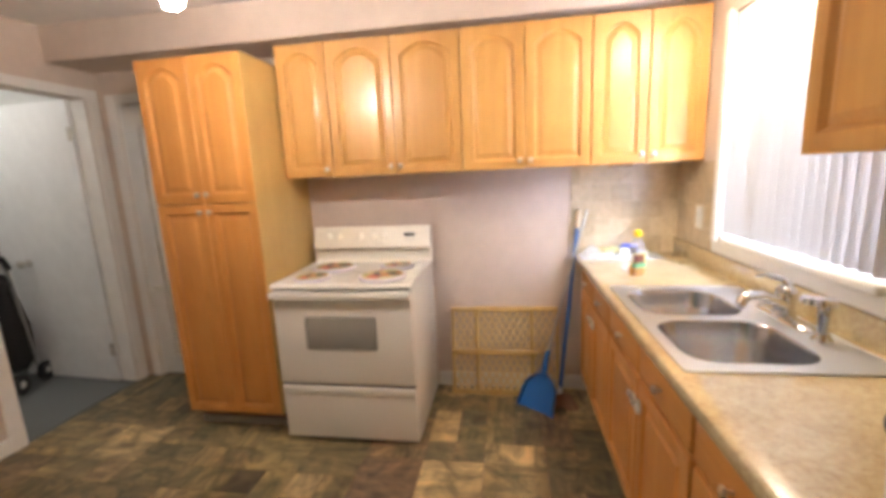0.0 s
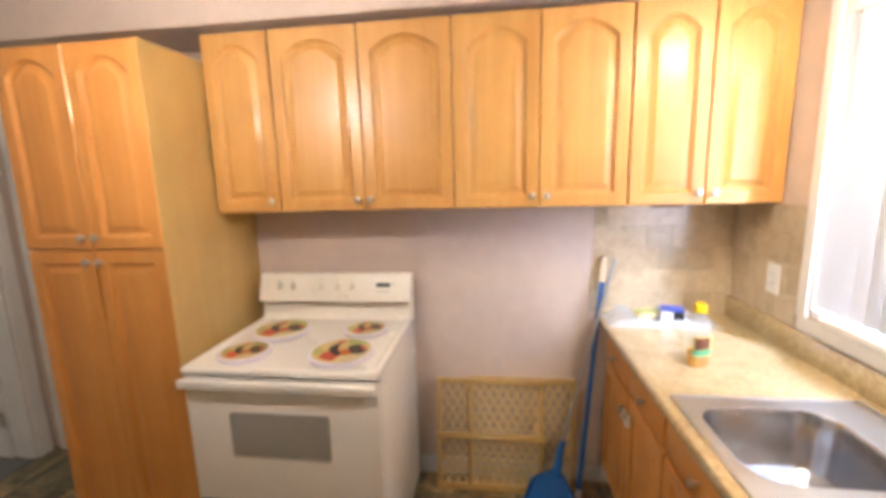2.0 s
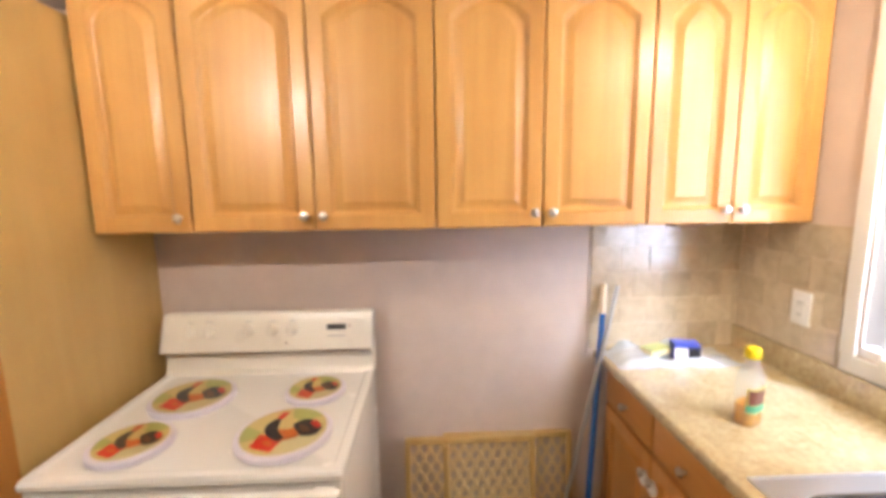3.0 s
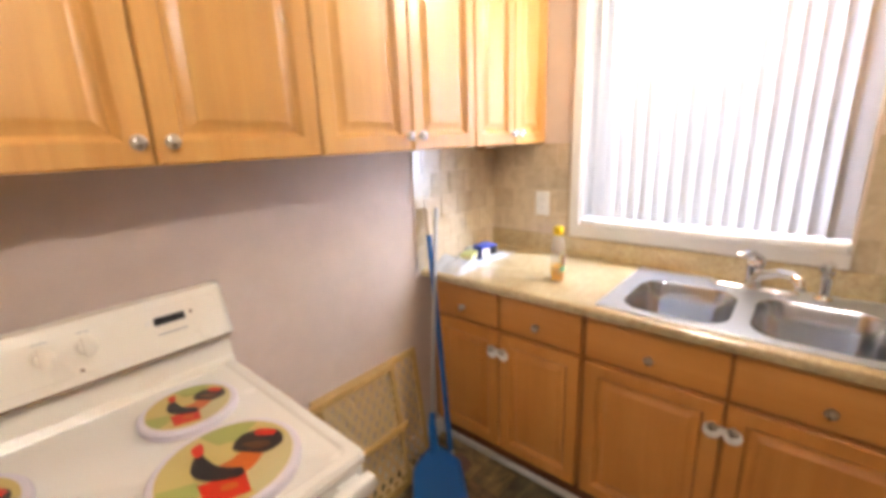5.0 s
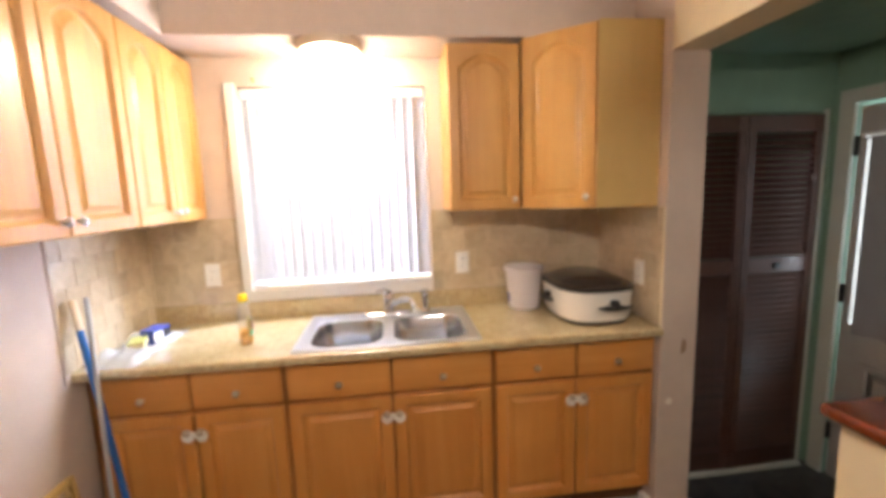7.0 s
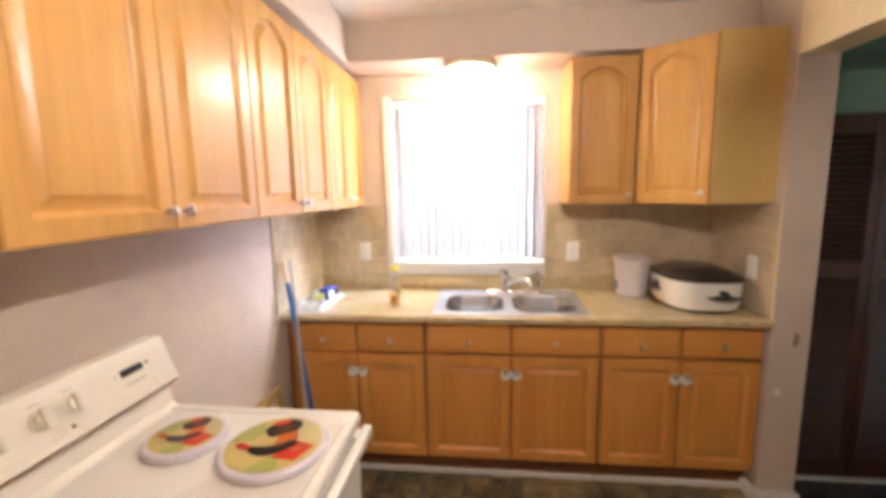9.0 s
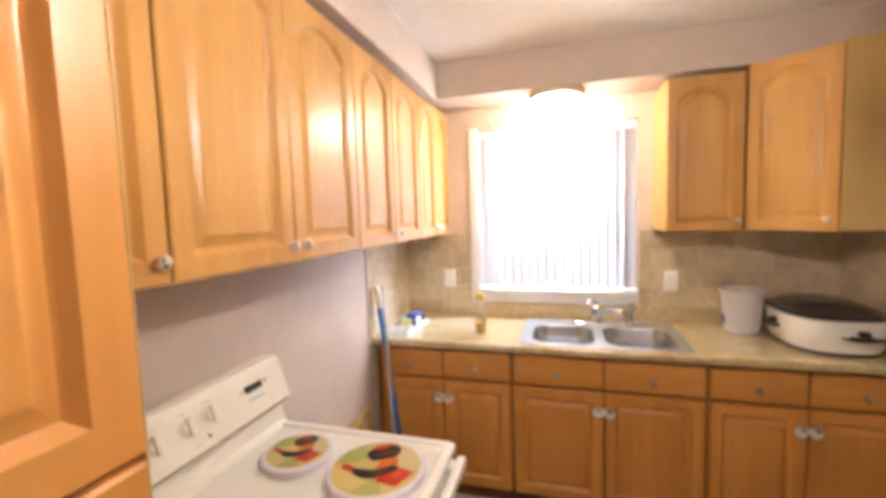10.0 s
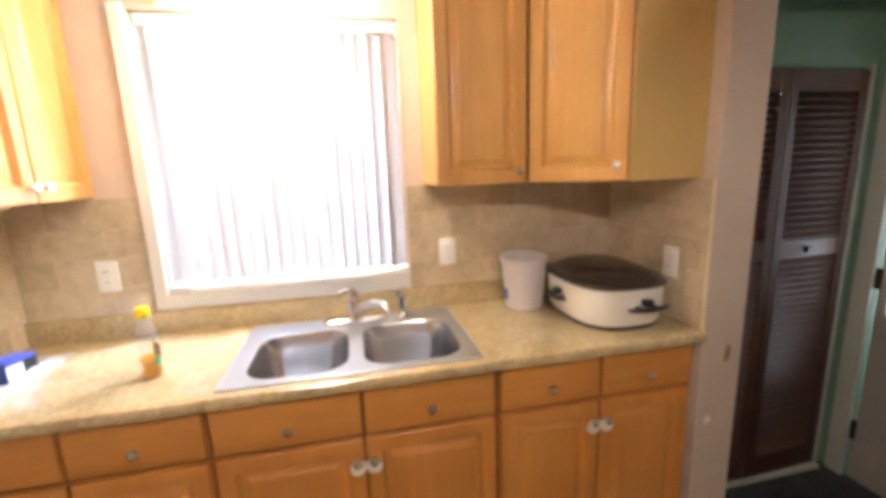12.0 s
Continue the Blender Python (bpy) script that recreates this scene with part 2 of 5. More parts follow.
def make_floor():
    """Sheet vinyl printed as slate blocks: brown, olive and grey tones with streaks along one way or the other."""
    m = mat("slate_print_vinyl", (0.1, 0.08, 0.06), 0.4)
    info = node(m, "ShaderNodeObjectInfo")
    pick = ramp(m, info.outputs["Random"], [(0.0, (0.069, 0.057, 0.043)), (0.22, (0.250, 0.206, 0.112)), (0.42, (0.106, 0.098, 0.069)),
                                            (0.65, (0.275, 0.213, 0.115)), (0.80, (0.150, 0.106, 0.075)), (1.0, (0.413, 0.325, 0.181))])
    v = coords(m, (9, 2.2, 2.2), True, 0.5)
    w = coords(m, (4, 4, 4), True)
    streak = ramp(m, noise_tex(m, v, 1.0, 4, 0.6, 1.6), [(0.32, (0.50, 0.50, 0.48)), (0.5, (1.0, 1.0, 1.0)), (0.70, (1.75, 1.62, 1.42))])
    cloud = ramp(m, noise_tex(m, w, 1.5, 4, 0.6, 1.4), [(0.34, (0.48, 0.50, 0.47)), (0.66, (1.42, 1.34, 1.18))])
    col = mix(m, 1.0, mix(m, 1.0, pick, streak, "MULTIPLY"), cloud, "MULTIPLY")
    link(m, col, bsdf(m).inputs["Base Color"])
    bump(m, noise_tex(m, v, 1.0, 4), 0.15, 0.002)
    vary(m, 12, 0.3, 0.55)
    return m


def make_steel(name, low, high):
    m = mat(name, (0.57, 0.59, 0.63), (low + high) / 2, 1.0)
    vary(m, 14, low, high)
    return m


def make_blind():
    m = mat("ivory_vinyl_slat", (0.40, 0.375, 0.33), 0.45)
    nt = m.node_tree
    tr = node(m, "ShaderNodeBsdfTranslucent")
    tr.inputs["Color"].default_value = (0.86, 0.81, 0.78, 1)
    mx = node(m, "ShaderNodeMixShader")
    mx.inputs[0].default_value = 0.32
    link(m, bsdf(m).outputs[0], mx.inputs[1])
    link(m, tr.outputs[0], mx.inputs[2])
    link(m, mx.outputs[0], nt.nodes["Material Output"].inputs["Surface"])
    return m


def make_clear(name, color, rough, ior=1.45, weight=1.0):
    m = mat(name, color, rough)
    bsdf(m).inputs["Transmission Weight"].default_value = weight
    bsdf(m).inputs["IOR"].default_value = ior
    return m


def make_thin(name, gloss):
    """Thin clear plastic: mostly see-through, with a part of gloss."""
    m = mat(name, (0.9, 0.92, 0.92), 0.08)
    tr = node(m, "ShaderNodeBsdfTransparent")
    tr.inputs["Color"].default_value = (0.95, 0.96, 0.96, 1)
    mx = node(m, "ShaderNodeMixShader")
    mx.inputs[0].default_value = gloss
    link(m, tr.outputs[0], mx.inputs[1])
    link(m, bsdf(m).outputs[0], mx.inputs[2])
    link(m, mx.outputs[0], m.node_tree.nodes["Material Output"].inputs["Surface"])
    return m


def make_glow(name, color, strength):
    m = mat(name, (0.9, 0.88, 0.82), 0.3)
    bsdf(m).inputs["Emission Color"].default_value = (*color, 1)
    bsdf(m).inputs["Emission Strength"].default_value = strength
    return m


M_COUNTER, M_TILE, M_FLOOR, M_BLIND = make_counter(), make_tile(), make_floor(), make_blind()
M_STEEL, M_POLISHED = make_steel("brushed_stainless", 0.36, 0.46), make_steel("worn_polished_stainless", 0.17, 0.25)
M_GLASS = make_clear("window_glass", (1, 1, 1), 0.0, 1.45)
M_PET = make_thin("clear_bottle_plastic", 0.16)
M_BAG = make_thin("thin_white_film", 0.55)
bsdf(M_BAG).inputs["Base Color"].default_value = (0.74, 0.76, 0.76, 1)
M_OIL = make_clear("amber_soap", (0.85, 0.42, 0.02), 0.08, 1.1, 0.45)
M_TUB = make_clear("milky_plastic", (0.84, 0.80, 0.82), 0.35, 1.3, 0.3)
M_BULB = make_glow("lit_bulb_glass", (1.0, 0.90, 0.825), BULB_S)
M_DOME = make_glow("lit_frosted_dome", (1.0, 0.88, 0.71), DOME_S)
M_LIDGLASS = mat("dark_roaster_lid", (0.035, 0.028, 0.024), 0.18)
vary(M_LIDGLASS, 20, 0.12, 0.3)


# ---- mesh helpers ----
def thing(name, x=0, y=0, z=0, rz=0, label="", category="", group="", kind=""):
    ob = new(name)
    ob.matrix_world = pose(x, y, z, 0, 0, rz)
    return tagged(ob, label, category, group, kind)


def finish(name, bm, material, smooth=0.0):
    me = bpy.data.meshes.new(name)
    bmesh.ops.recalc_face_normals(bm, faces=bm.faces)
    if smooth:
        for f in bm.faces:
            f.smooth = True
        for e in bm.edges:
            if len(e.link_faces) == 2 and e.calc_face_angle(0) > radians(smooth):
                e.smooth = False
    bm.to_mesh(me)
    bm.free()
    me.materials.append(material)
    return me


def part(name, bm, material, parent, label="", smooth=0.0):
    ob = new(name, finish(name, bm, material, smooth))
    ob.parent = parent
    return tagged(ob, label)


def solid(name, bm, material, label="", category="", kind="", group="", smooth=0.0):
    return tagged(new(name, finish(name, bm, material, smooth)), label, category, group, kind)


def box(x0, x1, y0, y1, z0, z1, bevel=0.0, segs=2, into=None):
    bm = bmesh.new()
    v = [bm.verts.new((x, y, z)) for x in (x0, x1) for y in (y0, y1) for z in (z0, z1)]
    for f in ((0, 1, 3, 2), (4, 6, 7, 5), (0, 4, 5, 1), (2, 3, 7, 6), (0, 2, 6, 4), (1, 5, 7, 3)):
        bm.faces.new([v[i] for i in f])
    bmesh.ops.recalc_face_normals(bm, faces=bm.faces)
    if bevel:
        bmesh.ops.bevel(bm, geom=list(bm.edges), offset=bevel, segments=segs, affect="EDGES", profile=0.5)
    if into is not None:
        me = bpy.data.meshes.new("tmp")
        bm.to_mesh(me)
        bm.free()
        into.from_mesh(me)
        bpy.data.meshes.remove(me)
        return into
    return bm


def boxes(*dims, bevel=0.0):
    bm = bmesh.new()
    for d in dims:
        box(*d, bevel=bevel, into=bm)
    return bm


def loft(loops, cap0=True, cap1=True, closed=True):
    """Skin through loops that have the same number of points."""
    bm = bmesh.new()
    rings = [[bm.verts.new(p) for p in lp] for lp in loops]
    n = len(rings[0])
    for a, b in zip(rings, rings[1:]):
        for i in range(n if closed else n - 1):
            j = (i + 1) % n
            bm.faces.new((a[i], a[j], b[j], b[i]))
    if cap0:
        bm.faces.new(rings[0][::-1])
    if cap1:
        bm.faces.new(rings[-1])
    return bm


def ring(r, z, n=24, cx=0.0, cy=0.0):
    return [(cx + r * math.cos(2 * math.pi * i / n), cy + r * math.sin(2 * math.pi * i / n), z) for i in range(n)]


def lathe(profile, n=24, cap0=True, cap1=True):
    return loft([ring(r, z, n) for r, z in profile], cap0, cap1)


def turned(bm, m):
    bm.transform(m)
    return bm


def tube(points, r, n=10):
    """Round rod along points."""
    pts = [Vector(p) for p in points]
    loops = []
    side = None
    for i, p in enumerate(pts):
        d = (pts[min(i + 1, len(pts) - 1)] - pts[max(i - 1, 0)]).normalized()
        if side is None:
            side = d.orthogonal().normalized()
        side = (side - d * side.dot(d)).normalized()
        up = d.cross(side)
        rr = r[i] if isinstance(r, (list, tuple)) else r
        loops.append([p + rr * (math.cos(2 * math.pi * k / n) * side + math.sin(2 * math.pi * k / n) * up) for k in range(n)])
    return loft(loops)


def rounded(cx, cy, hx, hy, r, z, n=6):
    """Rounded rectangle loop, 4 * (n + 1) points, counter-clockwise from the +x +y corner."""
    out = []
    for q, (sx, sy) in enumerate(((1, 1), (-1, 1), (-1, -1), (1, -1))):
        for k in range(n + 1):
            a = math.pi / 2 * (q + k / n)
            out.append((cx + sx * (hx - r) + r * math.cos(a), cy + sy * (hy - r) + r * math.sin(a), z))
    return out


# ---- raised panel doors ----
def panel_door(w, h, arch=0.0, stile=0.046, rail=0.047, thick=0.020):
    """Frame and raised panel in one front, facing -y; x from 0 to w, z from 0 to h."""
    n = 14

    def outline(d, y):
        x0, x1, z0, zt = stile + d, w - stile - d, rail + d, h - rail - d
        pts = [(x0, y, z0), (x1, y, z0)]
        for i in range(n + 1):
            u = 1 - 2 * i / n
            f = math.cos(math.pi / 2 * min(1.0, abs(u) / 0.94)) ** 0.75 if abs(u) < 0.94 else 0.0
            pts.append(((x0 + x1) / 2 + u * (x1 - x0) / 2, y, zt - arch * (1 - f)))
        return pts

    def edge(d, y):
        x0, x1, z0, z1 = d, w - d, d, h - d
        pts = [(x0, y, z0), (x1, y, z0)]
        for i in range(n + 1):
            pts.append((x0 + (x1 - x0) * (1 - i / n), y, z1))
        return pts

    return loft([edge(0, thick), edge(0, 0.004), edge(0.004, 0), outline(0, 0), outline(0.003, 0.003), outline(0.008, 0.012), outline(0.013, 0.0155),
                 outline(0.018, 0.0150), outline(0.036, 0.005), outline(0.039, 0.003), outline(0.043, 0.003)])


def knob_mesh():
    bm = lathe([(0.006, 0), (0.0055, 0.010), (0.0075, 0.013), (0.0135, 0.017), (0.0150, 0.021), (0.0125, 0.026), (0.006, 0.0285)], 14)
    return turned(bm, Matrix.Rotation(radians(90), 4, "X"))


def add_knob(door, x, z):
    k = part("knob", knob_mesh(), M_NICKEL, door, "brushed nickel knob", 40)
    k.location = (x, 0.001, z)
    return k


def add_lock(door, x, z):
    """White child lock under a knob: a round cup with a raised rim and a tongue towards the other door."""
    inward = 1 if x > 0.1 else -1
    bm = turned(lathe([(0.022, 0), (0.025, 0.003), (0.025, 0.009), (0.021, 0.012), (0.017, 0.009), (0.006, 0.008)], 18), Matrix.Rotation(radians(90), 4, "X"))
    box(min(0, inward * 0.028), max(0, inward * 0.028), -0.011, -0.002, -0.004, 0.020, 0.002, 1, bm)
    c = part("safety_lock", bm, M_WHITEPL, door, "white plastic child safety lock", 40)
    c.location = (x, -0.0005, z - 0.022)


def put_door(cab, name, x, z, w, h, arch, knob=None, lock=False, material=None):
    d = part(name, panel_door(w, h, arch), material or M_MAPLE, cab, "", 35)
    d.location = (x, 0, z)
    if knob:
        if lock:
            add_lock(d, *knob)
        add_knob(d, *knob)
    return d


def upper_cabinet(x, y, rz, w, h, depth, doors, label, group):
    """Wall cabinet, its origin at the front bottom corner; doors: 1 or 2."""
    c = thing("wall_cabinet", x, y, 1.441, rz, label, "wall cabinet", group)
    part("body", box(0.001, w - 0.001, 0.021, depth, 0.002, h, 0.0015, 1), M_MAPLE, c)
    gap = 0.0025
    dw = w / doors
    for i in range(doors):
        if doors == 2:
            kx = dw - 2 * gap - 0.026 if i == 0 else 0.026
        else:
            kx = dw - 2 * gap - 0.030
        put_door(c, "door", i * dw + gap, 0.0, dw - 2 * gap, h - 0.004, 0.058 if dw > 0.2 else 0.05, (kx, 0.045))
    return c


# ---- shell of the rooms ----
def structure(name, bm, material, label, category, smooth=0.0):
    return solid(name, bm, material, label, category, "structure", "", smooth)


WIN_S, WIN_N, WIN_B, WIN_T = 1.285, 2.215, 1.06, 2.075
structure("wall_east", boxes((EAST, EAST + 0.16, WIN_N, NORTH + 0.14, 0, CEIL), (EAST, EAST + 0.16, STUB_S, WIN_S, 0, CEIL),
                             (EAST, EAST + 0.16, WIN_S, WIN_N, 0, WIN_B), (EAST, EAST + 0.16, WIN_S, WIN_N, WIN_T, CEIL)), M_WALL,
          "greige painted wall with the sink window", "wall")
BD_W, BD_E = -2.50, -1.78
structure("wall_north", boxes((WEST - 0.12, BD_W, NORTH, NORTH + 0.14, 0, CEIL), (BD_E, EAST, NORTH, NORTH + 0.14, 0, CEIL),
                              (BD_W, BD_E, NORTH, NORTH + 0.14, 2.0, CEIL)), M_WALL, "greige painted wall behind the stove", "wall")
WD_S, WD_N = 1.842, 2.60
structure("wall_west", boxes((WEST - 0.12, WEST, ENTRY_S, WD_S, LOW, CEIL), (WEST - 0.12, WEST, WD_N, NORTH, 0, CEIL),
                             (WEST - 0.12, WEST, WD_S, WD_N, 2.03, CEIL)), M_WALL, "greige painted wall with a doorway", "wall")
structure("wall_stub", boxes((POST, EAST, STUB_S, STUB_N, LOW, CEIL)), M_WALL, "short greige wall at the counter's end", "wall")
structure("wall_header", boxes((WEST, POST, STUB_S, STUB_N, 2.065, CEIL)), M_CREAM, "cream painted header beam over the opening", "wall")
structure("wall_half", boxes((WEST, -0.165, STUB_S + 0.01, STUB_N - 0.01, LOW, 0.905)), M_CREAM, "cream painted half-height wall", "wall")
structure("wall_closet", boxes((CLOSET + 0.02, CLOSET + 0.14, 0.108, STUB_S, LOW, 2.2), (CLOSET + 0.02, CLOSET + 0.14, ENTRY_S, -0.795, LOW, 2.2),
                               (CLOSET + 0.02, CLOSET + 0.14, -0.795, 0.108, 1.875, 2.2), (CLOSET + 0.5, CLOSET + 0.6, ENTRY_S, STUB_S, LOW, 2.2), (CLOSET + 0.14, CLOSET + 0.5, 0.108, STUB_S, LOW, 2.2)), M_GREEN,
          "dull green wall round the closet", "wall")
ED_W, ED_E, ED_T = -0.03, 0.835, 1.90
# Unseen wall, kept pale so that it bounces light into the kitchen.
structure("wall_living_bounce", boxes((WEST - 0.12, -0.42, ENTRY_S - 0.14, ENTRY_S, LOW, CEIL)), M_FARWALL, "unseen wall behind the half wall, pale to bounce light", "wall")
structure("wall_south", boxes((ED_E, CLOSET + 0.6, ENTRY_S - 0.14, ENTRY_S, LOW, CEIL), (-0.42, ED_W, ENTRY_S - 0.14, ENTRY_S, LOW, CEIL),
                              (ED_W, ED_E, ENTRY_S - 0.14, ENTRY_S, ED_T, CEIL)), M_GREEN, "dull green wall round the side door", "wall")
structure("ceiling", boxes((WEST - 0.12, EAST + 0.16, STUB_S, NORTH + 0.14, CEIL, CEIL + 0.1)), M_CEIL, "off-white painted kitchen ceiling", "ceiling")
structure("ceiling_entry", boxes((-0.42, CLOSET + 0.6, ENTRY_S, STUB_S, 2.17, 2.3)), M_GREEN, "dull green ceiling of the side entry", "ceiling")
# Unseen ceiling, off-white to add to the same bounced light.
structure("ceiling_living_bounce", boxes((WEST - 0.12, -0.42, ENTRY_S, STUB_S, CEIL, CEIL + 0.1)), M_CEIL, "unseen ceiling behind the half wall, off-white to bounce light", "ceiling")
structure("soffit_north", boxes((WEST, EAST, 2.375, NORTH, SOFFIT, CEIL)), M_WALL, "greige boxed soffit over the wall cabinets", "soffit")
structure("soffit_east", boxes((0.852, EAST, STUB_N, 2.375, SOFFIT, CEIL)), M_WALL, "greige boxed soffit over the window", "soffit")
structure("floor_entry", boxes((WEST, CLOSET + 0.6, ENTRY_S - 0.14, STUB_S + 0.02, LOW - 0.1, LOW)), M_ENTRYFLOOR, "dark mottled vinyl floor of the side entry", "floor")
structure("door_sill", box(-0.165, POST, STUB_S - 0.005, STUB_N - 0.12, LOW, 0.006, 0.004), M_REDWOOD, "dark wooden edge of the entry step", "step")
structure("ground", boxes((-60, 60, -60, 60, -0.5, -0.45)), M_ENTRYFLOOR, "dark ground outside the house", "ground")

# west room behind the open doorway
structure("floor_west", boxes((-4.6, WEST - 0.02, 1.2, 2.76, -0.1, -0.004)), M_CARPET, "grey short-pile carpet", "floor")
structure("wall_west_room", boxes((-4.7, -4.6, 1.2, 2.76, 0, CEIL), (-4.7, WEST - 0.12, 2.76, 2.86, 0, CEIL), (-4.7, WEST - 0.12, 1.1, 1.2, 0, CEIL)), M_FARWALL, "pale grey wall of the next room", "wall")
structure("ceiling_west", boxes((-4.7, WEST - 0.12, 1.1, 2.86, CEIL, CEIL + 0.1)), M_CEIL, "off-white ceiling of the next room", "ceiling")
# space behind the north doorway
structure("wall_north_hall", boxes((BD_W - 0.3, BD_E + 0.3, 3.5, 3.6, 0, CEIL), (BD_W - 0.12, BD_W - 0.02, NORTH + 0.14, 3.5, 0, CEIL), (BD_E, BD_E + 0.1, NORTH + 0.14, 3.5, 0, CEIL)), M_FARWALL, "pale grey wall of the back hall", "wall")
structure("floor_hall", boxes((BD_W, BD_E, NORTH, 3.5, -0.1, -0.002)), M_FLOOR, "slate print vinyl floor of the back hall", "floor")
structure("ceiling_hall", boxes((BD_W - 0.12, BD_E + 0.1, NORTH + 0.14, 3.6, CEIL, CEIL + 0.1)), M_CEIL, "off-white ceiling of the back hall", "ceiling")


def casing(name, parts_, label, material=None):
    return structure(name, boxes(*parts_, bevel=0.004), material or M_TRIM, label, "trim")


casing("trim_west_door", [(WEST - 0.002, WEST + 0.018, WD_S - 0.075, WD_S, 0, 2.03), (WEST - 0.002, WEST + 0.018, WD_N, WD_N + 0.07, 0, 2.03),
                          (WEST - 0.002, WEST + 0.018, WD_S - 0.075, WD_N + 0.07, 2.03, 2.09), (WEST - 0.122, WEST - 0.002, WD_N - 0.014, WD_N + 0.002, 0, 2.03),
                          (WEST - 0.122, WEST - 0.002, WD_S - 0.002, WD_S + 0.014, 0, 2.03)], "white painted casing of the doorway")
casing("trim_north_door", [(BD_W - 0.065, BD_W, NORTH - 0.018, NORTH + 0.002, 0, 2.06), (BD_W, BD_E, NORTH - 0.018, NORTH + 0.002, 2.0, 2.06),
                           (BD_W - 0.001, BD_W + 0.014, NORTH + 0.002, NORTH + 0.13, 0, 2.0)], "white painted casing of the back door")
casing("trim_entry_door", [(ED_E, ED_E + 0.075, ENTRY_S - 0.002, ENTRY_S + 0.02, LOW, 1.97), (ED_W - 0.075, ED_W, ENTRY_S - 0.002, ENTRY_S + 0.02, LOW, 1.97),
                           (ED_W, ED_E, ENTRY_S - 0.002, ENTRY_S + 0.02, ED_T, 1.97)], "grey painted casing of the side door", M_ENTRYTRIM)
casing("trim_closet", [(CLOSET, CLOSET + 0.022, -0.815, -0.797, LOW, 1.89), (CLOSET - 0.03, CLOSET + 0.02, -0.80, 0.12, LOW, LOW + 0.018)], "pale strip round the closet opening", M_ENTRYTRIM)
casing("baseboard_north", [(-0.326, 0.66, NORTH - 0.014, NORTH + 0.001, 0, 0.095), (BD_E, -1.75, NORTH - 0.014, NORTH + 0.001, 0, 0.095)], "white painted baseboard")
casing("baseboard_west", [(WEST - 0.001, WEST + 0.014, STUB_N, WD_S - 0.075, 0, 0.09)], "white painted baseboard")
casing("baseboard_post", [(POST - 0.030, POST + 0.09, STUB_S - 0.012, STUB_N + 0.03, 0.0, 0.055)], "cream painted plinth block round the wall's end")

cap = thing("half_wall_cap", 0, 0, 0, 0, "red-brown varnished wooden cap on the half wall", "ledge")
part("board", box(WEST, -0.135, STUB_S - 0.03, STUB_N + 0.03, 0.905, 0.94, 0.010, 3), M_REDWOOD, cap, "", 40)
SPIN = [(0.034, 0), (0.034, 0.16), (0.030, 0.165), (0.020, 0.18), (0.032, 0.21), (0.035, 0.235), (0.030, 0.262), (0.019, 0.285), (0.030, 0.31), (0.035, 0.335),
        (0.029, 0.365), (0.018, 0.39), (0.028, 0.42), (0.033, 0.45), (0.028, 0.48), (0.017, 0.51), (0.022, 0.54), (0.030, 0.62), (0.024, 0.70), (0.016, 0.76), (0.028, 0.79),
        (0.033, 0.815), (0.028, 0.84), (0.017, 0.87), (0.028, 0.90), (0.033, 0.93), (0.028, 0.96), (0.034, 0.99), (0.034, 1.124)]
sp = thing("spindle", -0.30, 0.25, 0.9405, 0, "red-brown turned wooden spindle on the half wall", "spindle", "spindles on the half wall")
part("base_block", box(-0.036, 0.036, -0.036, 0.036, 0.0, 0.155, 0.004, 2), M_REDWOOD, sp, "", 40)
part("turned_post", lathe(SPIN[1:-1], 20), M_REDWOOD, sp, "", 50)
part("top_block", box(-0.036, 0.036, -0.036, 0.036, 0.985, 1.124, 0.004, 2), M_REDWOOD, sp, "", 40)
for i in range(1, 5):
    copy_thing(sp, pose(-0.30 - 0.46 * i, 0.25, 0.9405))

# ---- doors ----
door = thing("door_west", WEST - 0.125, WD_N - 0.02, 0.012, 176, "white painted door standing open into the next room", "door", "", "structure")
bm = boxes((0, 0.90, -0.018, 0.018, 0, 2.02), bevel=0.002)
part("leaf", bm, M_WHITEDOOR, door)
part("door_handle", turned(lathe([(0.028, 0), (0.028, 0.006), (0.011, 0.010), (0.011, 0.035), (0.026, 0.045), (0.028, 0.06), (0.018, 0.072)], 18), pose(0.635, 0.018, 0.90, -90)), M_NICKEL, door, "dull metal knob", 40)
for z in (0.2, 1.75):
    part("hinge", boxes((-0.012, 0.03, 0.017, 0.022, z, z + 0.09), bevel=0.001), M_NICKEL, door)
door = thing("door_north", BD_W + 0.016, NORTH + 0.006, 0.012, 0, "white painted door, closed, beside the pantry", "door", "", "structure")
part("leaf", panel_door(BD_E - BD_W - 0.02, 1.975, 0, 0.11, 0.14, 0.035), M_WHITEDOOR, door)
part("door_handle", turned(lathe([(0.028, 0), (0.028, 0.006), (0.011, 0.010), (0.011, 0.035), (0.026, 0.045), (0.028, 0.06), (0.018, 0.072)], 18), pose(0.07, 0, 0.68, 90)), M_WHITEPL, door, "white knob", 40)
# folded stroller in the next room
pram = thing("stroller", -3.50, 2.40, 0.0, 20, "folded black baby stroller standing on the grey carpet", "stroller")
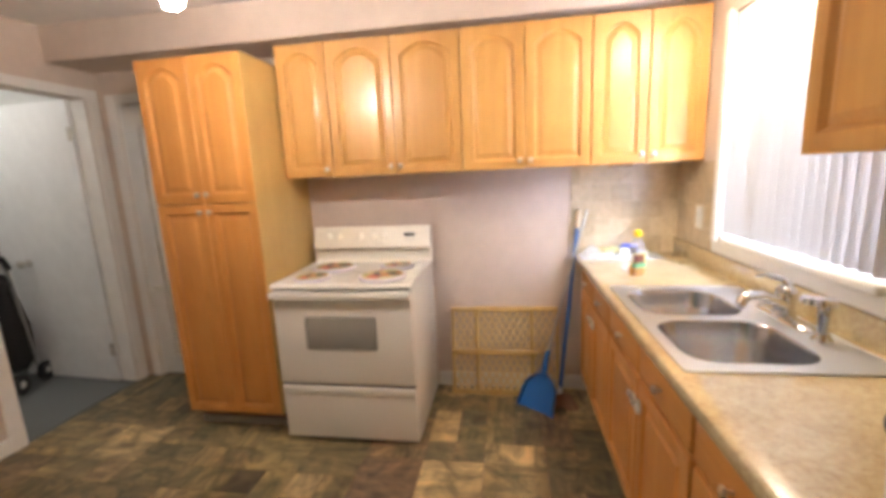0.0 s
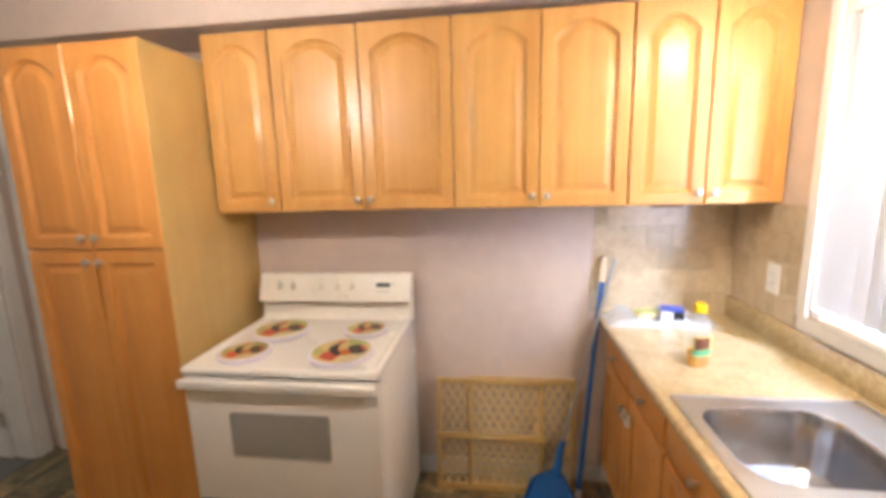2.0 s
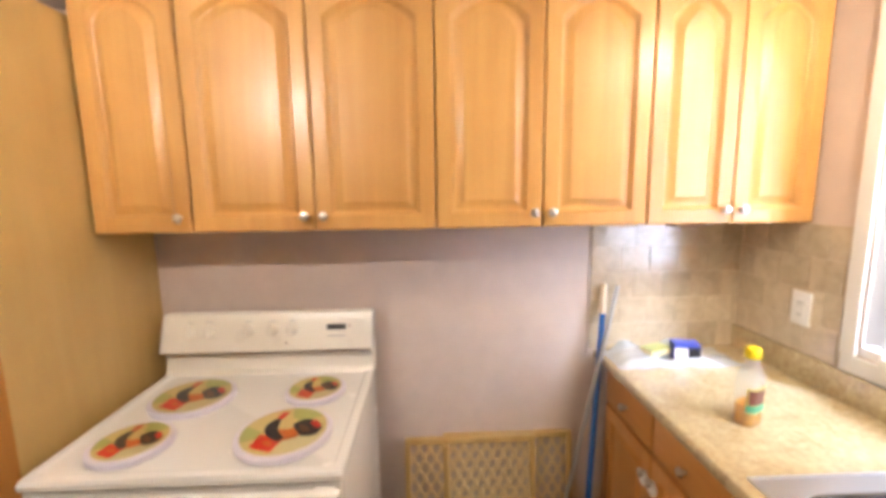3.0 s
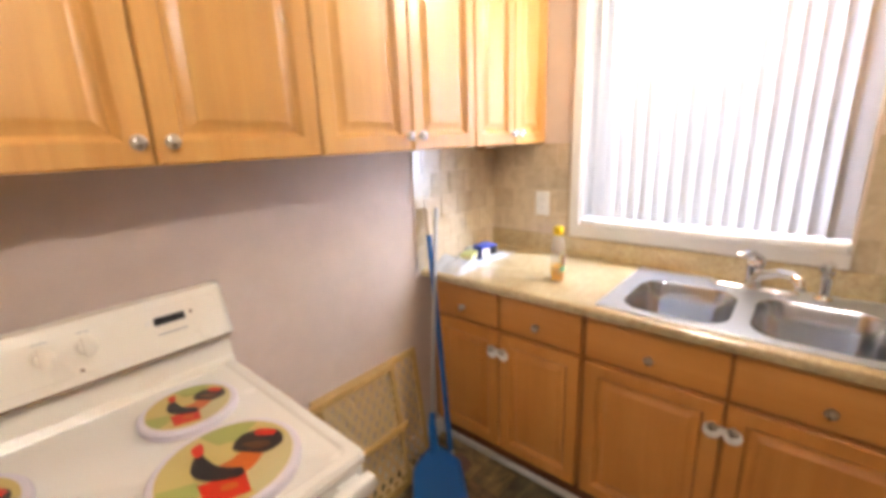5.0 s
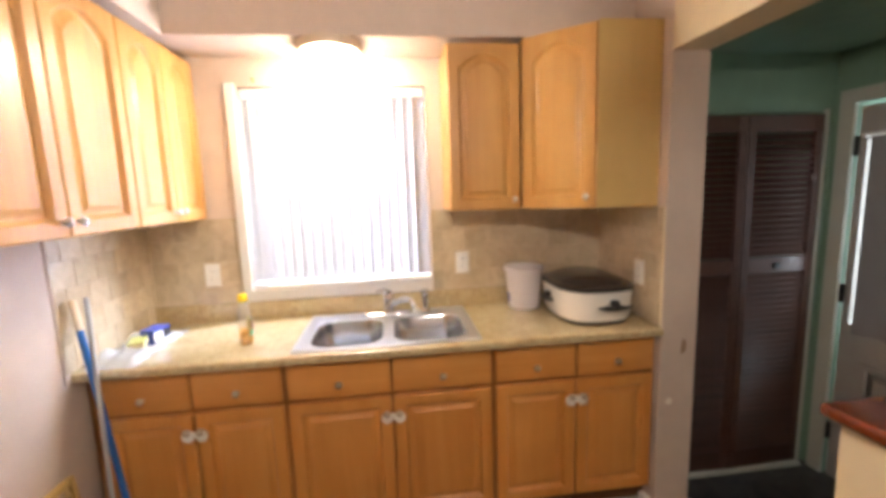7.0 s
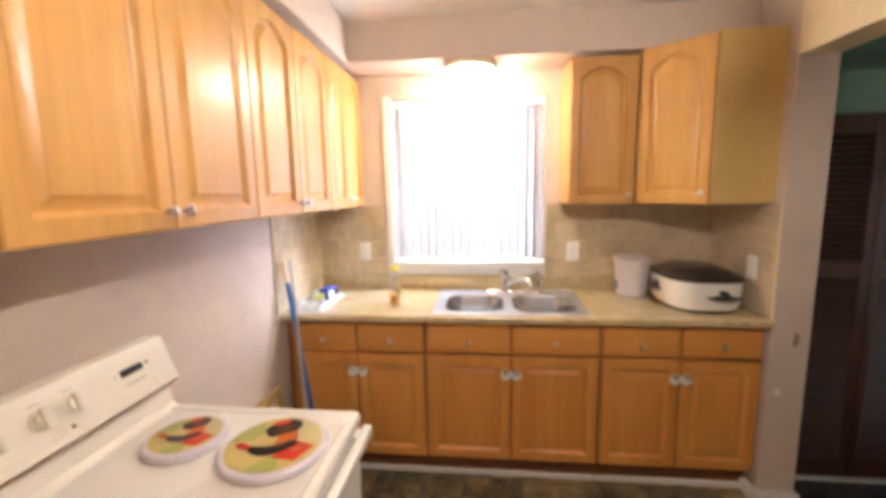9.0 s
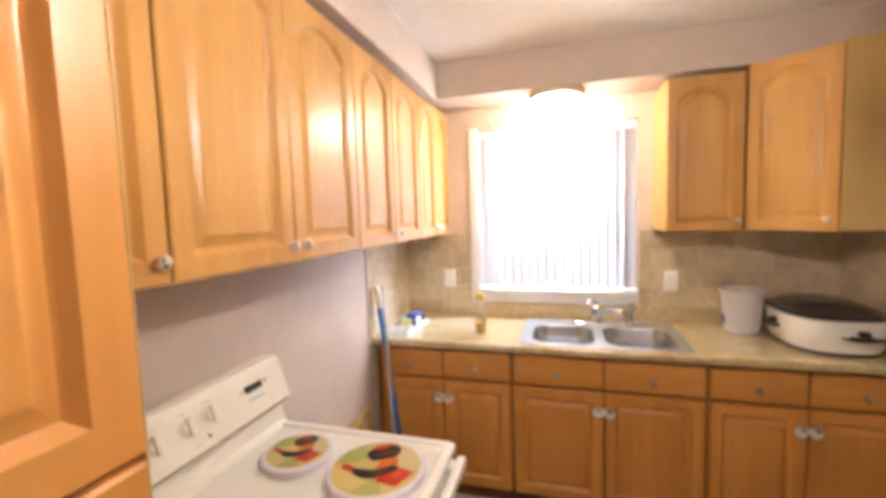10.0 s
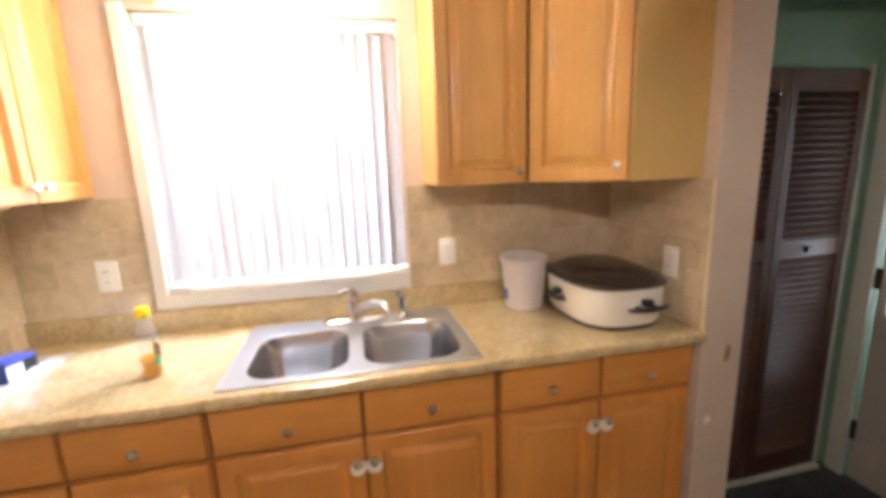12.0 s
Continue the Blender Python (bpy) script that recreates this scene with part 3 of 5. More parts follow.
for x in (-0.13, 0.13):
    part("side_tube", tube([(x, 0.10, 0.10), (x, 0.06, 0.45), (x * 1.05, 0.02, 0.80), (x * 1.1, -0.02, 0.96)], 0.013), M_STEELTUBE, pram, "grey metal tube", 50)
    for y in (-0.12, 0.13):
        w = part("wheel", turned(lathe([(0.045, -0.016), (0.070, -0.016), (0.075, 0.0), (0.070, 0.016), (0.045, 0.016)], 20), pose(x * 1.15, y, 0.075, 0, 90)), M_BLACK, pram, "black rubber wheel", 40)
        part("hub", turned(lathe([(0.024, -0.019), (0.028, -0.012), (0.028, 0.012), (0.024, 0.019)], 16), pose(x * 1.15, y, 0.075, 0, 90)), M_WHITEPL, w, "pale hub")
part("handlebar", tube([(-0.16, 0.00, 0.90), (-0.15, -0.03, 0.98), (-0.08, -0.06, 1.03), (0.0, -0.05, 1.00), (0.08, -0.06, 1.03), (0.15, -0.03, 0.98), (0.16, 0.00, 0.90)], 0.020, 12), M_BLACK, pram, "curved black foam handlebar", 60)
part("seat", loft([rounded(0, 0.02, hx_, hy_, 0.04, z) for hx_, hy_, z in ((0.10, 0.07, 0.14), (0.13, 0.12, 0.20), (0.135, 0.12, 0.45), (0.12, 0.09, 0.66), (0.10, 0.05, 0.74))]), M_DARKFAB, pram, "black fabric seat", 50)
part("hood", loft([rounded(0, -0.01, hx_, hy_, 0.03, z) for hx_, hy_, z in ((0.12, 0.05, 0.74), (0.14, 0.07, 0.79), (0.13, 0.06, 0.85), (0.10, 0.03, 0.87))]), M_DARKFAB, pram, "black folded hood", 50)


def louvre_door(x0, y0, w, turn):
    """One leaf of the bifold closet, facing -x; local x along the width."""
    d = thing("louvre_door", x0, y0, LOW + 0.02, -90 + turn, "dark brown louvred wooden bifold closet door", "closet door", "closet doors")
    h, t, s = 1.965, 0.028, 0.045
    for x in (0.0, w - s):
        part("stile", box(x, x + s, 0, t, 0, h, 0.002, 1), M_DARKWOOD, d)
    for z, hh in ((0, 0.11), (1.135, 0.085), (h - 0.09, 0.09)):
        part("rail", box(s, w - s, 0.001, t - 0.001, z, z + hh, 0.002, 1), M_DARKWOOD, d)
    slat = None
    for z0, z1 in ((0.115, 1.13), (1.225, h - 0.095)):
        n = int((z1 - z0) / 0.031)
        for i in range(n):
            z = z0 + (i + 0.5) * (z1 - z0) / n
            if slat is None:
                slat = part("slat", turned(box(0, w - 2 * s + 0.004, -0.019, 0.019, -0.003, 0.003, 0.002, 1), pose(0, 0, 0, 42)), M_DARKWOOD, d)
                o = slat
            else:
                o = new("slat", slat.data)
                o.parent = d
            o.location = (s - 0.002, t / 2, z)
    return d


FOLD, LEAF = 1.5, 0.442
louvre_door(CLOSET, 0.100, LEAF, -FOLD)
ld = louvre_door(CLOSET - LEAF * math.sin(radians(FOLD)) - 0.001, 0.096 - LEAF * math.cos(radians(FOLD)), LEAF, FOLD)
part("pull", box(0.19, 0.225, -0.016, 0.001, 1.160, 1.190, 0.004, 2), M_BLACK, ld, "small black pull")

ext = thing("door_entry", ED_W + 0.005, ENTRY_S - 0.045, LOW + 0.008, 0, "dim grey side door with a covered window, ajar", "door", "", "structure")
LW = ED_E - ED_W - 0.022
part("leaf", boxes((0, LW, 0, 0.042, 0, 0.88)), M_EXTDOOR, ext)
part("top_rail", boxes((0, LW, 0, 0.042, 1.83, 1.995)), M_EXTDOOR, ext)
part("stile", boxes((0, 0.13, 0, 0.042, 0.88, 1.83)), M_EXTDOOR, ext)
part("stile", boxes((LW - 0.040, LW, 0, 0.042, 0.88, 1.83)), M_EXTDOOR, ext)
for x0, x1 in ((0.10, 0.37), (0.46, 0.73)):
    part("panel", turned(panel_door(x1 - x0, 0.5, 0, 0.03, 0.03, 0.012), pose(x1, 0.054, 0.2, 0, 0, 180)), M_EXTDOOR, ext)
g = part("pane", boxes((0.13, LW - 0.040, 0.018, 0.024, 0.88, 1.83)), M_GLASS, ext)
g.visible_shadow = False
for z in (0.21, 0.99, 1.75):
    part("hinge", boxes((LW - 0.006, LW + 0.016, 0.036, 0.052, z, z + 0.10), bevel=0.002), M_BLACK, ext)
sh = thing("door_shade", 0, ENTRY_S + 0.03, 0, 0, "grey-brown fabric shade hung over the door's window", "window shade")
loops = []
for i in range(25):
    x = 0.05 + (0.735 - 0.05) * i / 24
    y = 0.006 * math.sin(i * 0.9)
    loops.append([(x, y - 0.002, 0.74 + 0.006 * math.sin(i)), (x, y + 0.002, 0.74 + 0.006 * math.sin(i)), (x, y + 0.002, 1.725), (x, y - 0.002, 1.725)])
part("cloth", loft(loops), M_SHADE, sh, "", 60)
part("rod", tube([(0.02, 0, 1.735), (0.775, 0, 1.735)], 0.008), M_WHITEPL, sh, "white curtain rod", 60)
for x in (0.03, 0.765):
    part("bracket", box(x - 0.01, x + 0.01, -0.035, 0.012, 1.725, 1.745, 0.002, 1), M_WHITEPL, sh)

# ---- window and blind ----
win = thing("window_1", 0, 0, 0, 0, "white framed kitchen window behind the sink", "window", "", "structure")
fx0, fx1 = EAST + 0.09, EAST + 0.13
part("window_frame", boxes((fx0, fx1, WIN_S, WIN_S + 0.05, WIN_B, WIN_T), (fx0, fx1, WIN_N - 0.09, WIN_N, WIN_B, WIN_T), (fx0, fx1, WIN_S + 0.05, WIN_N - 0.09, WIN_B, WIN_B + 0.07),
                           (fx0, fx1, WIN_S + 0.05, WIN_N - 0.09, WIN_T - 0.05, WIN_T), (fx0, fx1, 1.735, 1.775, WIN_B + 0.07, WIN_T - 0.05), bevel=0.003), M_TRIM, win)
bm = box(EAST - 0.034, EAST - 0.001, WIN_S + 0.010, 2.140, WIN_B - 0.004, WIN_B + 0.031, 0.010, 3)
box(EAST - 0.0005, fx0, WIN_S + 0.001, WIN_N - 0.001, WIN_B + 0.001, WIN_B + 0.028, 0.002, 1, bm)
part("window_sill", bm, M_TRIM, win, "white painted sill board with a rounded nose", 40)
part("apron", box(EAST - 0.008, EAST + 0.001, WIN_S + 0.001, WIN_N + 0.050, 1.001, WIN_B - 0.005, 0.002, 1), M_TRIM, win, "white painted apron under the sill")
part("jamb", boxes((EAST - 0.004, fx0, WIN_S - 0.002, WIN_S + 0.006, WIN_B + 0.03, WIN_T), (EAST - 0.004, fx0, WIN_N - 0.006, WIN_N + 0.002, WIN_B + 0.03, WIN_T),
                   (EAST - 0.004, fx0, WIN_S + 0.006, WIN_N - 0.006, WIN_T - 0.006, WIN_T + 0.002)), M_WALL, win)
for y0, y1 in ((WIN_S + 0.05, 1.735), (1.775, WIN_N - 0.09)):
    p = part("pane", boxes((fx0 + 0.018, fx0 + 0.023, y0, y1, WIN_B + 0.07, WIN_T - 0.05)), M_GLASS, win)
    p.visible_shadow = False

part("casing", box(EAST - 0.014, EAST + 0.001, WIN_N + 0.0025, WIN_N + 0.050, WIN_B - 0.0045, WIN_T + 0.012, 0.004, 2), M_TRIM, win, "white painted side casing")
blind = thing("vertical_blind", 0, 0, 0, 0, "white vertical vinyl blind, closed across the window", "blind")
part("head_rail", box(EAST + 0.005, EAST + 0.05, WIN_S + 0.014, WIN_N - 0.014, 2.020, 2.062, 0.003, 1), M_WHITEPL, blind)
slat = None
N_SLAT = 18
for i in range(N_SLAT):
    y = WIN_S + 0.040 + i * 0.0502
    if slat is None:
        pts = [(-0.040 + 0.080 * k / 6, 0.006 * (1 - ((k - 3) / 3) ** 2)) for k in range(7)]
        lo = [[(0.0 + py, px, z) for px, py in pts] + [(py + 0.0012, px, z) for px, py in reversed(pts)] for z in (1.096, 2.02)]
        slat = o = part("slat", loft(lo), M_BLIND, blind, "", 50)
    else:
        o = new("slat", slat.data)
        o.parent = blind
    o.matrix_basis = pose(EAST + 0.022, y, 0, 0, 0, 31 + 1.2 * math.sin(i * 2.3))

# ---- lamps ----
lamp = thing("ceiling_light", 0.955, 1.728, SOFFIT, 0, "round flush ceiling light, lit, with a dull metal rim", "ceiling light")
# Rim metal made paler: the lamp's glare is put into its tone.
part("rim", lathe([(0.140, 0), (0.145, -0.020), (0.140, -0.040), (0.126, -0.045), (0.120, -0.030)], 40, True, True), mat("glare_toned_nickel", (0.62, 0.52, 0.40), 0.5, 0.6), lamp, "metal rim toned lighter for glare", 40)
part("shade", lathe([(0.119, -0.036), (0.120, -0.056), (0.110, -0.082), (0.085, -0.106), (0.05, -0.120), (0.012, -0.126)], 40), M_DOME, lamp, "lit frosted glass dome", 60)

fan = thing("ceiling_fan", -0.80, 1.22, CEIL, 0, "ceiling fan with wooden blades and one lit bulb", "ceiling fan")
part("canopy", lathe([(0.07, 0), (0.068, -0.02), (0.05, -0.045), (0.016, -0.055)], 28), M_BRASS, fan, "", 40)
part("downrod", lathe([(0.013, -0.05), (0.013, -0.18)], 14), M_BRASS, fan, "", 40)
part("motor", lathe([(0.03, -0.165), (0.10, -0.18), (0.118, -0.205), (0.118, -0.25), (0.095, -0.275), (0.045, -0.285), (0.045, -0.315), (0.06, -0.33), (0.055, -0.352), (0.02, -0.362)], 32), M_BRASS, fan, "", 40)
for i in range(5):
    a = 96 + 72 * i
    part("blade", turned(box(0.17, 0.48, -0.058, 0.058, -0.003, 0.003, 0.002, 1), pose(0, 0, -0.222, 0, 0, a) @ pose(0, 0, 0, 10)), M_FANWOOD, fan)
    part("blade_iron", turned(box(0.09, 0.23, -0.018, 0.018, -0.012, -0.006, 0.002, 1), pose(0, 0, -0.222, 0, 0, a)), M_BRASS, fan)
M_UNLIT = mat("unlit_white_bulb", (0.72, 0.70, 0.66), 0.3)
for i in range(3):
    a = radians(118 + 120 * i)
    c, s = math.cos(a), math.sin(a)
    part("lamp_arm", tube([(0.04 * c, 0.04 * s, -0.335), (0.085 * c, 0.085 * s, -0.335), (0.115 * c, 0.115 * s, -0.335), (0.122 * c, 0.122 * s, -0.346)], 0.010), M_BRASS, fan, "", 40)
    part("bulb", turned(lathe([(0.013, 0), (0.016, -0.02), (0.030, -0.045), (0.033, -0.065), (0.026, -0.088), (0.010, -0.098)], 18), pose(0.122 * c, 0.122 * s, -0.338) @ Matrix.Rotation(radians(15), 4, Vector((s, -c, 0)))), M_BULB if i == 0 else M_UNLIT, fan, "lit warm bulb" if i == 0 else "unlit white bulb", 50)
# No known source here: an unseen glowing bowl added to brighten the next room.
hl = thing("hall_light", -3.5, 2.0, CEIL, 0, "unseen glowing bowl added to brighten the next room", "ceiling light")
part("shade", lathe([(0.11, 0), (0.115, -0.03), (0.09, -0.07), (0.03, -0.09)], 24), make_glow("hall_fill_glow", (1.0, 0.96, 0.90), 38.0), hl, "", 50)

# ---- wall cabinets on the stove wall ----
UP_Y, UP_H, UP_D = 2.402, 0.742, NORTH - 2.402 - 0.002
XS = (-1.137, -0.838, -0.085, 0.590, 1.148)
for i in range(4):
    upper_cabinet(XS[i], UP_Y, 0, XS[i + 1] - XS[i] - 0.001, UP_H, UP_D, 1 if i == 0 else 2,
                  "narrow single-door maple wall cabinet with an arched panel" if i == 0 else "maple wall cabinet with two arched raised-panel doors", "maple wall cabinets")
hook = thing("cabinet_bracket", 0.76, 2.47, 1.441, 0, "small dark bracket under the wall cabinet", "bracket")
part("plate", box(-0.055, 0.055, -0.03, 0.03, -0.012, 0.001, 0.003, 1), M_SEAM, hook)

# ---- pantry ----
pan = thing("pantry_cabinet", -1.745, 2.088, 0, 0, "tall maple pantry cabinet with arched upper doors", "pantry cabinet")
PW = 0.597
part("body", box(0.001, PW - 0.003, 0.021, NORTH - 2.088 - 0.003, 0.10, 2.076, 0.001, 1), M_MAPLE, pan)
part("side_panel", box(PW - 0.0028, PW, 0.002, NORTH - 2.088 - 0.003, 0.10, 2.078, 0.0006, 1), M_SIDE, pan, "flat yellowish side panel")
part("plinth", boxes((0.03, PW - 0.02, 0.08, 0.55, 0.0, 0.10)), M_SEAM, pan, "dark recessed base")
part("toe_rail", box(0.03, PW - 0.01, 0.06, 0.079, 0.0, 0.038, 0.003, 1), M_STEELTUBE, pan, "grey strip along the base")
for i in range(2):
    w = PW / 2 - 0.004
    x = 0.002 + i * (PW / 2)
    kx = w - 0.026 if i == 0 else 0.026
    # Weaker light on the pantry is put into the doors' redder colour.
    put_door(pan, "door", x, 1.333, w, 0.742, 0.056, (kx, 0.045), False, M_REDMAPLE_SHADE)
    put_door(pan, "door", x, 0.104, w, 1.222, 0.0, (kx, 1.180), False, M_REDMAPLE_SHADE)

# ---- base cabinets under the counter ----
BASE_X = 0.600
units = ((2.698, 1.957), (1.955, 1.087), (1.085, 0.338))
for y0, y1 in units:
    w = y0 - y1
    c = thing("base_cabinet", BASE_X, y0, 0, -90, "maple base cabinet with two drawers and white child locks", "base cabinet", "maple base cabinets")
    if 1.5 < y0 < 2.2:
        part("body", boxes((0.0, w, 0.021, 0.545, 0.125, 0.70), (0.0, w, 0.021, 0.031, 0.701, 0.869), (0.0, 0.018, 0.031, 0.545, 0.701, 0.869), (w - 0.018, w, 0.031, 0.545, 0.701, 0.869)), M_GAPSHADE, c)
    else:
        part("body", box(0.0, w, 0.021, 0.545, 0.125, 0.869, 0.001, 1), M_GAPSHADE, c)
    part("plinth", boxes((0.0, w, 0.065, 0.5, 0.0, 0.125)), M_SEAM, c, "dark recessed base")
    part("toe_trim", box(0.0, w, 0.045, 0.0645, 0.0, 0.030, 0.008, 3), M_TRIM, c, "white strip along the floor")
    fill = 0.030 if y0 > 2.5 else 0.004
    inner = w - fill - 0.004
    dw = inner / 2
    for i in range(2):
        x = fill + i * dw + 0.005
        pw = dw - 0.010
        d = part("drawer", box(x, x + pw, 0, 0.02, 0.706, 0.856, 0.005, 3), M_REDMAPLE_H, c, "plain slab drawer front", 40)
        k = part("knob", knob_mesh(), M_NICKEL, d, "brushed nickel knob", 40)
        k.location = (x + pw / 2, 0.001, 0.765)
        kx = pw - 0.021 if i == 0 else 0.021
        put_door(c, "door", x, 0.128, pw, 0.560, 0.0, (kx, 0.490), True, M_REDMAPLE_SHADE)

# ---- right hand wall cabinets ----
UR_X = 0.848
c = upper_cabinet(UR_X, 1.214, -90, 0.334, 0.742, EAST - UR_X - 0.002, 1, "single-door maple wall cabinet beside the window", "maple wall cabinets")
cc = thing("corner_cabinet", 0, 0, 1.441, 0, "diagonal maple corner cabinet with an arched door", "corner cabinet", "maple wall cabinets")
PA, PB = Vector((UR_X, 0.878, 0)), Vector((0.632, 0.620, 0))
dv = (PB - PA).normalized()
nv = Vector((dv.y, -dv.x, 0))
inn = 0.021
loop = [PA - nv * inn, PB - nv * inn, Vector((0.634, STUB_N + 0.002, 0)), Vector((EAST - 0.002, STUB_N + 0.002, 0)), Vector((EAST - 0.002, 0.878, 0))]
part("body", loft([[(p.x, p.y, z) for p in loop] for z in (0.002, 0.760)]), M_MAPLE, cc)
part("side_panel", box(0.6295, 0.6335, STUB_N + 0.002, 0.616, 0.0, 0.762, 0.0006, 1), M_SIDE, cc, "flat yellowish side panel")
DL = (PB - PA).length
d = part("door", panel_door(DL - 0.008, 0.756, 0.062), M_MAPLE, cc, "", 35)
d.matrix_basis = pose(PA.x + dv.x * 0.004, PA.y + dv.y * 0.004, 0.0, 0, 0, math.degrees(math.atan2(dv.y, dv.x)))
add_knob(d, DL - 0.042, 0.05)

# ---- counter, sink, tap ----
CX0, CX1, CY0, CY1, CT = 0.556, EAST - 0.001, STUB_N + 0.001, NORTH - 0.001, 0.91
SX0, SX1, SY0, SY1 = 0.592, 1.098, 1.137, 1.915
bm = bmesh.new()
prof = [(0.012, 0.872), (0.002, 0.876), (0.0, 0.884), (0.0, 0.898), (0.004, 0.906), (0.013, CT)]
hx0, hx1, hy0, hy1 = SX0 + 0.02, SX1 - 0.02, SY0 + 0.02, SY1 - 0.02
top = [[(CX0 + 0.013, y, CT), (hx0, y, CT), (hx1, y, CT), (CX1, y, CT)] for y in (CY0, hy0, hy1, CY1)]
tv = [[bm.verts.new(p) for p in row] for row in top]
bv = [[bm.verts.new((p[0], p[1], 0.872)) for p in row] for row in top]
for r in range(3):
    for q in range(3):
        if r == 1 and q == 1:
            continue
        bm.faces.new((tv[r][q], tv[r][q + 1], tv[r + 1][q + 1], tv[r + 1][q]))
        bm.faces.new((bv[r][q], bv[r + 1][q], bv[r + 1][q + 1], bv[r][q + 1]))
for a, b in (((1, 1), (1, 2)), ((1, 2), (2, 2)), ((2, 2), (2, 1)), ((2, 1), (1, 1))):
    bm.faces.new((tv[a[0]][a[1]], tv[b[0]][b[1]], bv[b[0]][b[1]], bv[a[0]][a[1]]))
rows = [[bm.verts.new((CX0 + px, y, pz)) for px, pz in prof[:-1]] for y in (CY0, hy0, hy1, CY1)]
for r in range(3):
    a, b = [bv[r][0]] + rows[r] + [tv[r][0]], [bv[r + 1][0]] + rows[r + 1] + [tv[r + 1][0]]
    for q in range(len(a) - 1):
        bm.faces.new((a[q], b[q], b[q + 1], a[q + 1]))
counter = thing("countertop", 0, 0, 0, 0, "beige speckled laminate countertop with a rounded front edge", "countertop")
part("slab", bm, M_COUNTER, counter, "", 30)
part("backsplash_lip", box(EAST - 0.021, EAST - 0.001, CY0 + 0.001, CY1 - 0.001, CT - 0.002, 1.0, 0.004, 2), M_COUNTER, counter, "low laminate upstand along the wall", 40)

sink = thing("sink", 0, 0, 0, 0, "double-bowl stainless steel sink set in the counter", "sink")
bm = bmesh.new()
ym = 1.527
for bx0, bx1, by0, by1, ry0, ry1 in ((0.625, 0.965, 1.552, 1.858, ym, SY1), (0.625, 0.970, 1.182, 1.503, SY0, ym)):
    cx, cy, hx, hy = (bx0 + bx1) / 2, (by0 + by1) / 2, (bx1 - bx0) / 2, (by1 - by0) / 2
    n = 6
    lip = rounded(cx, cy, hx, hy, 0.085, CT + 0.005, n)
    outer = []
    corners = [(SX1, ry1), (SX0, ry1), (SX0, ry0), (SX1, ry0)]
    for q in range(4):
        px, py = corners[q]
        for k in range(n + 1):
            lx, ly, _ = lip[q * (n + 1) + k]
            if k == n // 2:
                outer.append((px, py, CT + 0.005))
            elif (k < n // 2) == (q % 2 == 0):
                outer.append((px, ly, CT + 0.005))
            else:
                outer.append((lx, py, CT + 0.005))
    loops = [outer, rounded(cx, cy, hx + 0.006, hy + 0.006, 0.09, CT + 0.006, n), lip, rounded(cx, cy, hx - 0.005, hy - 0.005, 0.08, CT - 0.004, n),
             rounded(cx, cy, hx - 0.012, hy - 0.012, 0.08, CT - 0.10, n), rounded(cx, cy, hx - 0.028, hy - 0.028, 0.07, CT - 0.148, n),
             rounded(cx, cy, hx - 0.06, hy - 0.06, 0.05, CT - 0.160, n), rounded(cx, cy, 0.045, 0.045, 0.0449, CT - 0.163, n)]
    piece = loft(loops, False, True)
    me = bpy.data.meshes.new("tmp")
    piece.to_mesh(me)
    piece.free()
    bm.from_mesh(me)
    bpy.data.meshes.remove(me)
basin = part("basin", bm, M_STEEL, sink, "", 40)
basin.data.materials.append(M_POLISHED)
for p in basin.data.polygons:
    p.material_index = 1 if p.center.z < CT + 0.001 else 0
part("rim", boxes((SX0 - 0.002, SX0 + 0.006, SY0 - 0.002, SY1 + 0.002, CT + 0.0005, CT + 0.0066), (SX1 - 0.006, SX1 + 0.002, SY0 - 0.002, SY1 + 0.002, CT + 0.0005, CT + 0.0066),
                  (SX0 + 0.006, SX1 - 0.006, SY0 - 0.002, SY0 + 0.006, CT + 0.0005, CT + 0.0066), (SX0 + 0.006, SX1 - 0.006, SY1 - 0.006, SY1 + 0.002, CT + 0.0005, CT + 0.0066), bevel=0.002), M_STEEL, sink)
for cx, cy in ((0.795, 1.705), (0.797, 1.3425)):
    part("drain", turned(lathe([(0.044, 0), (0.044, 0.003), (0.036, 0.004), (0.030, -0.002), (0.012, -0.003), (0.012, 0.006), (0.004, 0.008)], 24), pose(cx, cy, CT - 0.161)), M_CHROME, sink, "round steel drain", 40)

tap = thing("faucet", 1.045, 1.527, CT + 0.0055, 0, "chrome single-lever kitchen faucet with a swivel spout", "faucet")
part("base_plate", loft([rounded(0, 0, 0.030, 0.128, 0.029, 0), rounded(0, 0, 0.030, 0.128, 0.029, 0.005), rounded(0, 0, 0.026, 0.122, 0.0255, 0.011), rounded(0, 0, 0.016, 0.108, 0.0155, 0.015)]), M_CHROME, tap, "", 40)
part("body", lathe([(0.034, 0.010), (0.030, 0.022), (0.026, 0.050), (0.027, 0.075), (0.029, 0.090), (0.026, 0.104), (0.015, 0.112), (0.004, 0.114)], 28), M_CHROME, tap, "", 50)
part("spout", tube([(-0.008, -0.004, 0.045), (-0.05, -0.030, 0.072), (-0.11, -0.068, 0.100), (-0.16, -0.100, 0.110), (-0.188, -0.118, 0.104), (-0.196, -0.123, 0.086)], [0.021, 0.018, 0.0155, 0.0145, 0.0145, 0.0140], 16), M_CHROME, tap, "", 60)
part("aerator", tube([(-0.196, -0.123, 0.087), (-0.198, -0.124, 0.076)], 0.012, 16), M_STEEL, tap, "", 40)
loops = []
